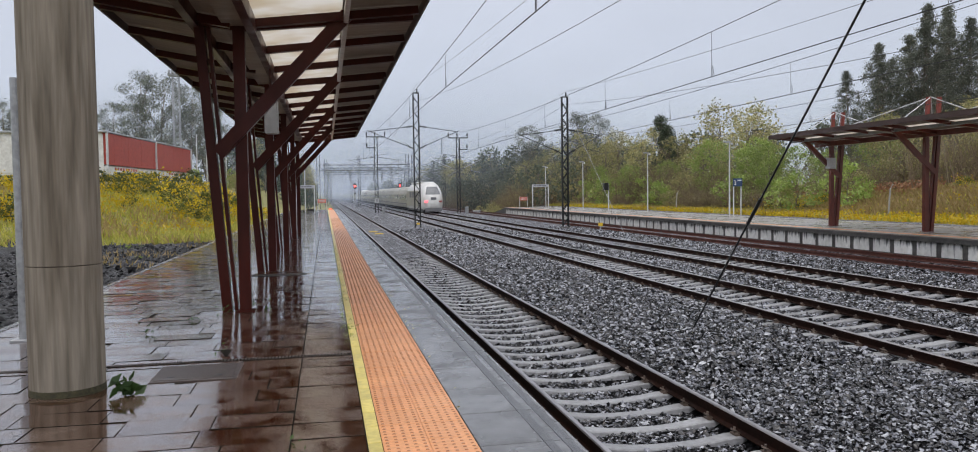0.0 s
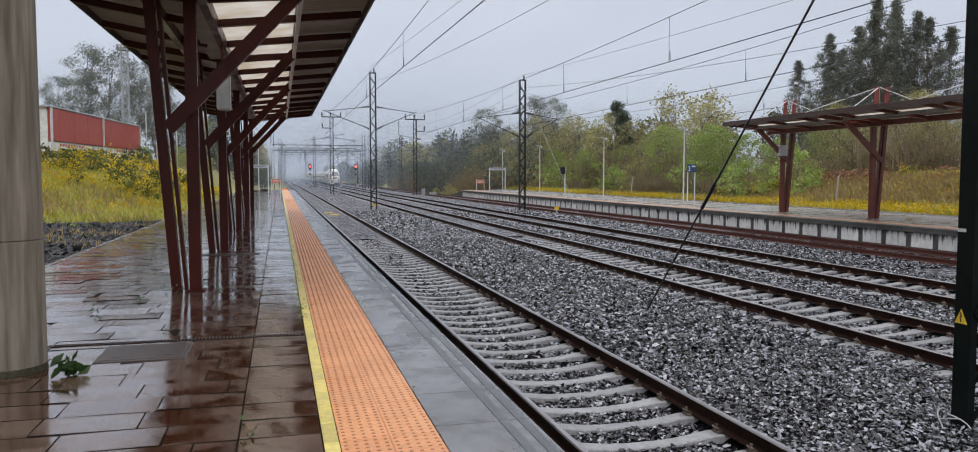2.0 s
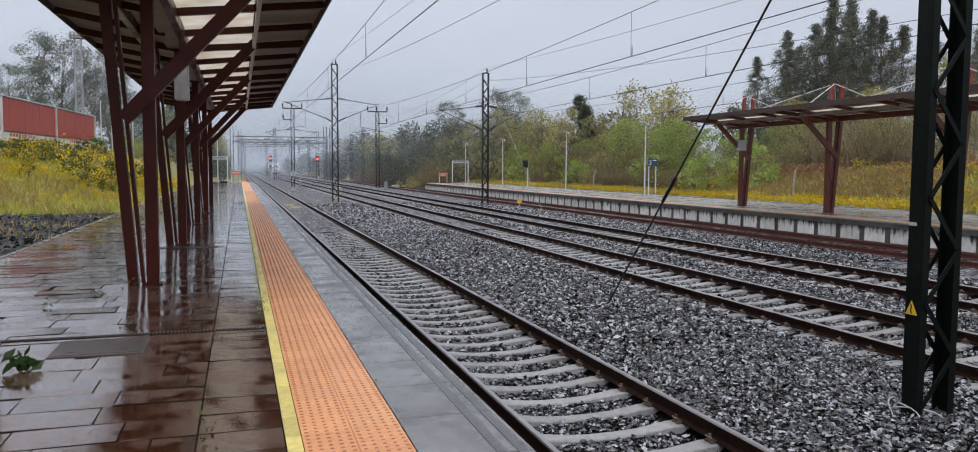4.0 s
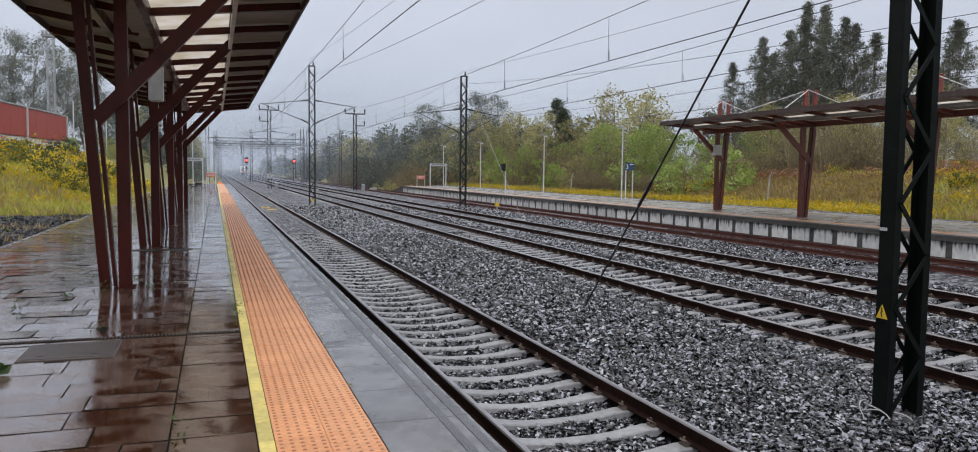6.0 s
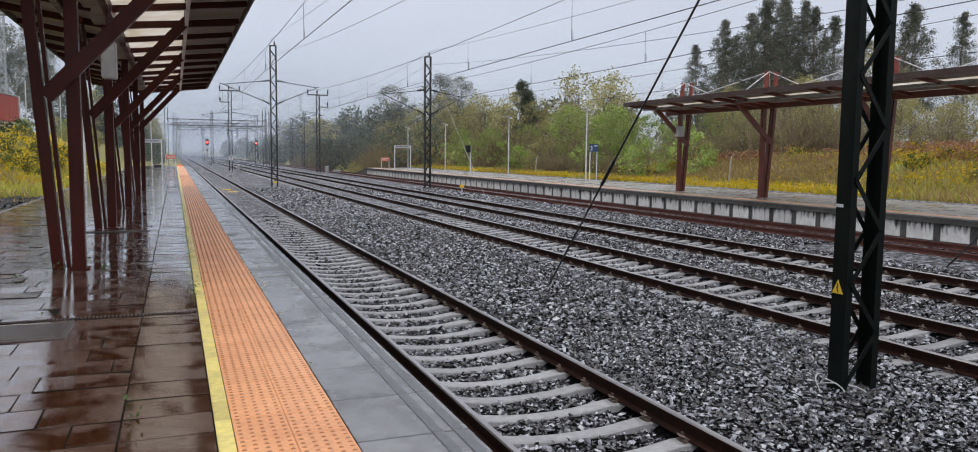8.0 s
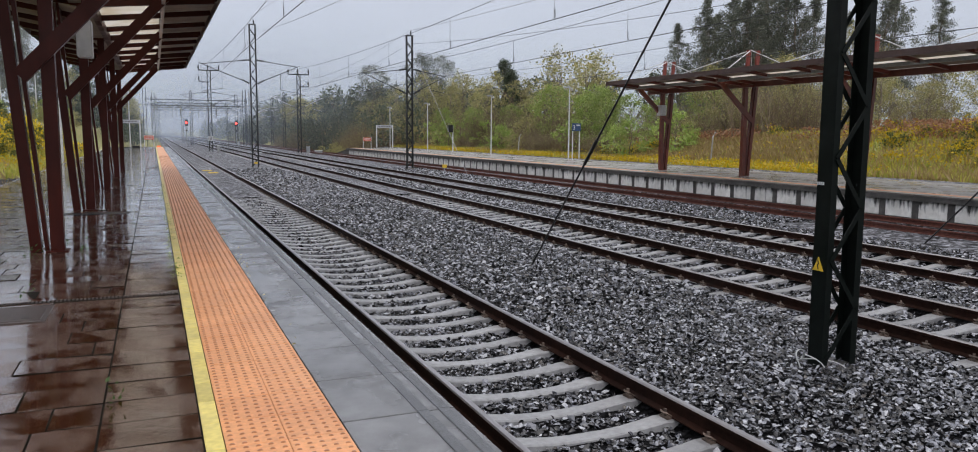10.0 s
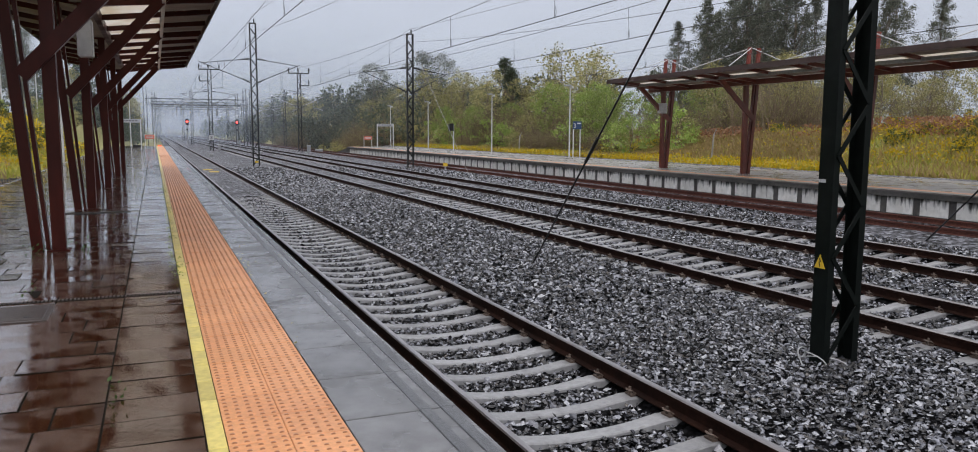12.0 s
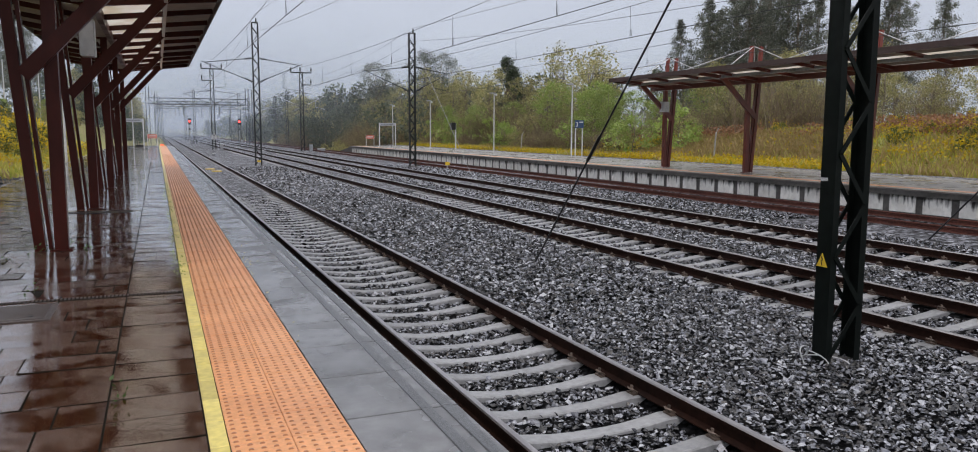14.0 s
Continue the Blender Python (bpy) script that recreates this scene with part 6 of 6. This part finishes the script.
fl = region(26000, -30, -5.0, 40, 76)
fl = fl[fl[:, 1] - 0.9 * (fl[:, 0] + 8) > 38]
flowers(patchy(fl, 0.45, 0.25, 0.5), 0.6, 0.14, "gorse_flowers", "yellow gorse flowers on the embankment")
fl = region(16000, -30, -5.0, 58, 78)
flowers(patchy(fl, 0.6, 0.0, 3.0), 0.9, 0.15, "gorse_flowers", "yellow gorse flowers on the embankment crest")
flowers(patchy(region(9000, -30, -5.0, 56, 78), 0.6, 0.2, 5.0), 0.9, 0.2, "gorse_leaves", "dark green gorse on the embankment crest", L_OLIVE)
strip = region(17000, 31.0, 33.4, 28, 100)
flowers(patchy(strip, 0.5, -0.8, 1.0), 0.32, 0.13, "yellow_flowers", "yellow wild flowers in a band behind the platform")
fl = region(12000, 33, 44, 12, 62)
fl = fl[(fl[:, 1] < 33) | (fl[:, 1] > 52) | (rng.uniform(size=len(fl)) < 0.2)]
flowers(patchy(fl, 0.5, 0.35, 2.0), 0.6, 0.13, "yellow_flowers", "yellow wild flowers scattered on the bank")
flowers(patchy(region(9000, 34, 44, 12, 36), 0.6, 0.1, 9.0), 0.6, 0.14, "yellow_flowers", "yellow wild flowers on the upper bank")
flowers(patchy(region(22000, 37.5, 43, 14, 75), 0.4, 0.25, 7.0), 0.9, 0.17, "bramble", "reddish brown bramble on the bank", L_BRAMBLE)


def weed(x, y, n, size, leaf, name="weed", label="small green weed growing in a paving joint", z=0.0, high=0.06, leaf_size=0.9):
    c = rng.normal(size=(n, 3)) * np.array([size, size, 0.02]) + np.array([x, y, z + 0.02])
    c[:, 2] = z + 0.008 + np.abs(rng.normal(size=n)) * high
    v, f = scatter_leaves(c, size * leaf_size, 0.45)
    v[:, 2] = np.maximum(v[:, 2], z + 0.003)
    bulk(name, v, f, leaf, label=label, category="weed", kind="stuff")


for k in range(26):
    weed(0.19 + place.gauss(0, 0.02), 9.5 + 16 * place.random() ** 1.2, 12, 0.032, L_GREEN)
for k in range(30):
    weed(place.uniform(-3.9, 0.1), place.uniform(7.5, 22), 5, 0.022, L_SPRIG if k % 3 else L_OLIVE)
for x, y in ((-1.5, 12.1), (-1.2, 12.6), (-1.6, 11.9), (-0.95, 12.3), (-1.9, 11.5), (-2.3, 10.6), (-1.25, 8.9), (-0.3, 5.2)):
    weed(x, y, 14, 0.045, L_SPRIG)
weed(-1.80, 7.28, 34, 0.055, L_SPRIG, "fallen_sprig", "fallen sprig of green leaves on wet paving", high=0.07, leaf_size=2.2)
for k in range(14):
    weed(place.uniform(-10, -4.8), place.uniform(14, 34), 30, 0.1, L_GREEN, "gravel_weed", "green weed in the gravel", z=-0.2)
for k in range(12):
    weed(0.95 + place.gauss(0, 0.02), place.uniform(6, 14), 5, 0.03, L_OLIVE, "moss_tuft", "dark moss tuft at the tactile edge")


# ---- ballast stones ----
def stones(x0, x1, y0, y1, per_m2, size, level=None):
    n = int((x1 - x0) * (y1 - y0) * per_m2)
    x, y = rng.uniform(x0, x1, n), rng.uniform(y0, y1, n)
    ok = np.ones(n, bool)
    for i, c in enumerate(TRACKS):
        off = (0.0, 0.21, 0.37, 0.1)[i]
        near = np.abs(x - c) < 1.24
        ph = (y - FIRST - off + 0.3) % 0.6 - 0.3
        cover = (np.abs(x - c) > 1.02) & (rng.uniform(size=n) < (0.85 if i == 0 else 0.35))
        ok &= ~(near & (np.abs(ph) < 0.115) & ~cover)
        ok &= ~(np.abs(np.abs(x - c) - 0.87) < 0.10)
    ok &= (x > 1.66) | (level is not None)
    x, y = x[ok], y[ok]
    n = len(x)
    form = np.array([(-1, -1, -0.5), (1, -1, -0.5), (1, 1, -0.5), (-1, 1, -0.5), (-0.55, -0.1, 0.8), (0.55, 0.1, 0.8)])
    v = form[None] * rng.uniform(0.55, 1.1, (n, 6, 3)) + rng.normal(size=(n, 6, 3)) * np.array([0.12, 0.22, 0.1])
    v *= (rng.uniform(0.45, 1.5, (n, 1, 3)) * np.array([1, 1, 0.55])) * (size * 0.5 * rng.uniform(0.6, 1.35, (n, 1, 1)))
    half, tilt, spin = rng.normal(size=n) * 0.30, rng.uniform(0, 2 * np.pi, n), rng.uniform(0, np.pi, n)
    q = np.stack([np.cos(half) * np.cos(spin), np.sin(half) * np.cos(tilt), np.sin(half) * np.sin(tilt), np.cos(half) * np.sin(spin)], 1)
    q /= np.linalg.norm(q, axis=1)[:, None]
    w_, a, b, c = q.T
    R = np.stack([1 - 2 * (b * b + c * c), 2 * (a * b - c * w_), 2 * (a * c + b * w_), 2 * (a * b + c * w_), 1 - 2 * (a * a + c * c), 2 * (b * c - a * w_), 2 * (a * c - b * w_), 2 * (b * c + a * w_), 1 - 2 * (a * a + b * b)], 1).reshape(n, 3, 3)
    v = np.einsum("nij,nkj->nki", R, v)
    v += np.stack([x, y, (ballast_z(x) if level is None else np.full(n, level)) + rng.uniform(-0.03, 0.035, n)], 1)[:, None]
    f = np.array([(0, 1, 5), (0, 5, 4), (2, 3, 4), (2, 4, 5), (1, 2, 5), (3, 0, 4)])
    return bulk("ballast_stones", v.reshape(-1, 3), (np.arange(n)[:, None, None] * 6 + f[None]).reshape(-1, 3), M_STONE, bed)


stones(1.6, 8.6, 2.8, 10, 1020, 0.046)
stones(8.6, 16.5, 4.5, 10, 560, 0.055)
stones(1.6, 16.5, 10, 18, 460, 0.060)
stones(1.6, 18.3, 18, 32, 255, 0.070)
stones(1.6, 18.3, 32, 58, 85, 0.10)

yard = stones(-11, -4.42, 9, 34, 60, 0.12, -0.19)
yard.parent = None
yard.data.materials[0] = M_YARD
tagged(yard, "dark wet stones strewn over the gravel yard", "gravel")

# ---- paving pieces ----
random.seed(3)


def piece_mesh(w, d, h, m, b=0.006):
    s = Shape().slab(-w / 2, -d / 2, -h, w / 2, d / 2, 0, b)
    if isinstance(m, list):
        s.k[:8] = [1] * 8
    return s.mesh("slab", m)


PAVERS = {}


def paver(w, d, m, key):
    k = (round(w, 3), round(d, 3), key)
    if k not in PAVERS:
        gap = {"p": 0.008, "e": 0.008, "t": 0.002}.get(key, 0.004)
        PAVERS[k] = piece_mesh(w - gap, d - gap, 0.045, m, 0.0026 if key == "p" else 0.004)
    return PAVERS[k]


part("joint_bed", Shape().box(-4.25, -8, -0.044, 0.93, 96.4, -0.007), M_JOINT, plat, "dark sand joints")
PW, PD = 0.66, 0.40
rest = Shape()
row = -22
y = -7.6
while y < 96.2:
    shift = (row * 0.33 + 0.13 * (row % 3)) % PW
    cuts = [-4.24] + [c for c in np.arange(-4.24 + shift, -0.34, PW) if -4.10 < c < -0.45] + [-0.34]
    spans = list(zip(cuts[:-1], cuts[1:])) + [(-0.34, 0.185)]
    for a, b in spans:
        zz = random.uniform(-0.0025, 0.0015)
        if abs(0.5 * (a + b) + 1.32) < 0.75 and 7.6 < y + 0.2 < 8.5:
            zz -= 0.004
        if 4.0 < y < 20.0:
            ob = part("paver", paver(b - a, PD, [M_PAVER, M_JOINT], "p"), None, plat)
            ob.location = ((a + b) / 2, y + PD / 2, zz)
            ob.rotation_euler = (random.gauss(0, 0.009), random.gauss(0, 0.007), 0)
        else:
            rest.slab(a + 0.006, y + 0.009, -0.03, b - 0.006, y + PD - 0.009, zz, 0.003)
            rest.k[-10:-2] = [1] * 8
            q = rest.v[-1]
            q[:, 2] += random.gauss(0, 0.006) * (q[:, 1] - y - PD / 2) + random.gauss(0, 0.006) * (q[:, 0] - (a + b) / 2)
    y += PD
    row += 1
part("far_pavers", rest, [M_PAVER, M_JOINT], plat, "wet brown paving slabs", kind="stuff")
rest_t, rest_y, rest_c, nubs = Shape(), Shape(), Shape(), []
y = -7.8
k = -22
while y < 96.2:
    for a, b in ((0.289, 0.609), (0.609, 0.929)):
        if 3.2 < y < 60 and k < 150:
            ob = part("tactile_tile", paver(b - a, 0.4, M_TACTILE, "t"), None, plat)
            ob.location = ((a + b) / 2, y + 0.2, 0.002 + random.uniform(-0.001, 0.001))
        else:
            rest_t.slab(a + 0.002, y + 0.002, -0.03, b - 0.002, y + 0.398, 0.002, 0.004)
    if 0 <= k < 150:
        ob = part("yellow_slab", paver(0.1, 0.4, M_YELLOW, "y"), None, plat)
        ob.location = (0.237, y + 0.2, 0.002 + random.uniform(-0.002, 0.001))
    else:
        rest_y.slab(0.189, y + 0.003, -0.03, 0.285, y + 0.397, 0.001, 0.004)
    y += 0.4
    k += 1
part("far_tactile_tiles", rest_t, M_TACTILE, plat, "orange tactile tiles", kind="stuff")
part("far_yellow_slabs", rest_y, M_YELLOW, plat, "yellow edge slabs", kind="stuff")
# raised ribs of short bars on the tactile tiles, coloured darker for their shaded sides
ux = np.array([0.289 + 0.32 * c + 0.032 + 0.064 * j for c in (0, 1) for j in range(5)])
uy = np.arange(2.433, 60, 0.0667)
X0, Y0 = np.meshgrid(ux, uy)
c0 = np.stack([X0.ravel(), Y0.ravel(), np.full(X0.size, 0.001)], 1)
bot = np.array([(-0.014, -0.009), (0.014, -0.009), (0.014, 0.009), (-0.014, 0.009)])
nv = np.concatenate([np.concatenate([bot, np.zeros((4, 1))], 1), np.concatenate([bot * np.array([0.55, 0.7]), np.full((4, 1), 0.0065)], 1)])
nv = c0[:, None] + nv[None]
nf = np.array([(4, 5, 6, 7), (0, 1, 5, 4), (1, 2, 6, 5), (2, 3, 7, 6), (3, 0, 4, 7)])
bulk("tactile_nubs", nv.reshape(-1, 3), (np.arange(len(c0))[:, None, None] * 8 + nf[None]).reshape(-1, 4), M_NUB, plat, "raised orange nubs")
y = -7.65
while y < 96.0:
    ob = part("edge_slab", paver(0.69, 0.8, M_COPING, "e"), None, plat)
    ob.location = (1.277, y + 0.4, random.uniform(-0.002, 0.001))
    for xb in (1.385, 1.515):
        if y < 60:
            bnd = part("grip_band", paver(0.075, 0.805, M_BAND, "b"), None, plat)
            bnd.location = (xb + 0.035, y + 0.4, 0.006)
    y += 0.8
    k += 1
part("edge_bed", Shape().box(0.93, -8, -0.16, 1.60, 96.4, -0.03), M_DARKCONC, plat)
y = -24.0
panel = Shape().slab(-0.47, -0.26, -0.05, 0.47, 0.26, 0.0, 0.015).mesh("panel", M_PANEL)
while y < 93:
    ob = part("wall_panel", panel, None, plat2)
    ob.matrix_local = Matrix.Translation((OPX + 0.14, y, OPZ - 0.47)) @ Matrix(((0, 0, -1, 0), (1, 0, 0, 0), (0, 1, 0, 0), (0, 0, 0, 1)))
    cp = part("coping_slab", paver(0.45, 1.18, M_COPE2, "c"), None, plat2)
    cp.location = (OPX + 0.225, y, OPZ + 0.002)
    y += 1.19
part("coping_beam", Shape().box(OPX + 0.03, -25, OPZ - 0.2, OPX + 0.4, 94, OPZ - 0.04), M_DARKCONC, plat2, "dark stained coping beam")
part("back_wall", Shape().box(OPX + 0.17, -25, OPZ - 0.78, OPX + 0.34, 94, OPZ - 0.2), M_DARKCONC, plat2)
part("plinth", Shape().box(OPX + 0.1, -25, -1.2, OPX + 0.34, 94, OPZ - 0.76), M_DARKCONC, plat2)


# ---- movement ----
def motions():
    rows = ((0.0, 100.5), (0.5, 124), (1.0, 150), (1.5, 176), (2.0, 202.5), (2.5, 229), (3.0, 256), (5.5, 392), (7.0, 475), (8.5, 560), (11.0, 705), (14.0, 880))
    walk(TRAIN, [(t, pose(13.53, y, RAIL)) for t, y in rows])


motions()
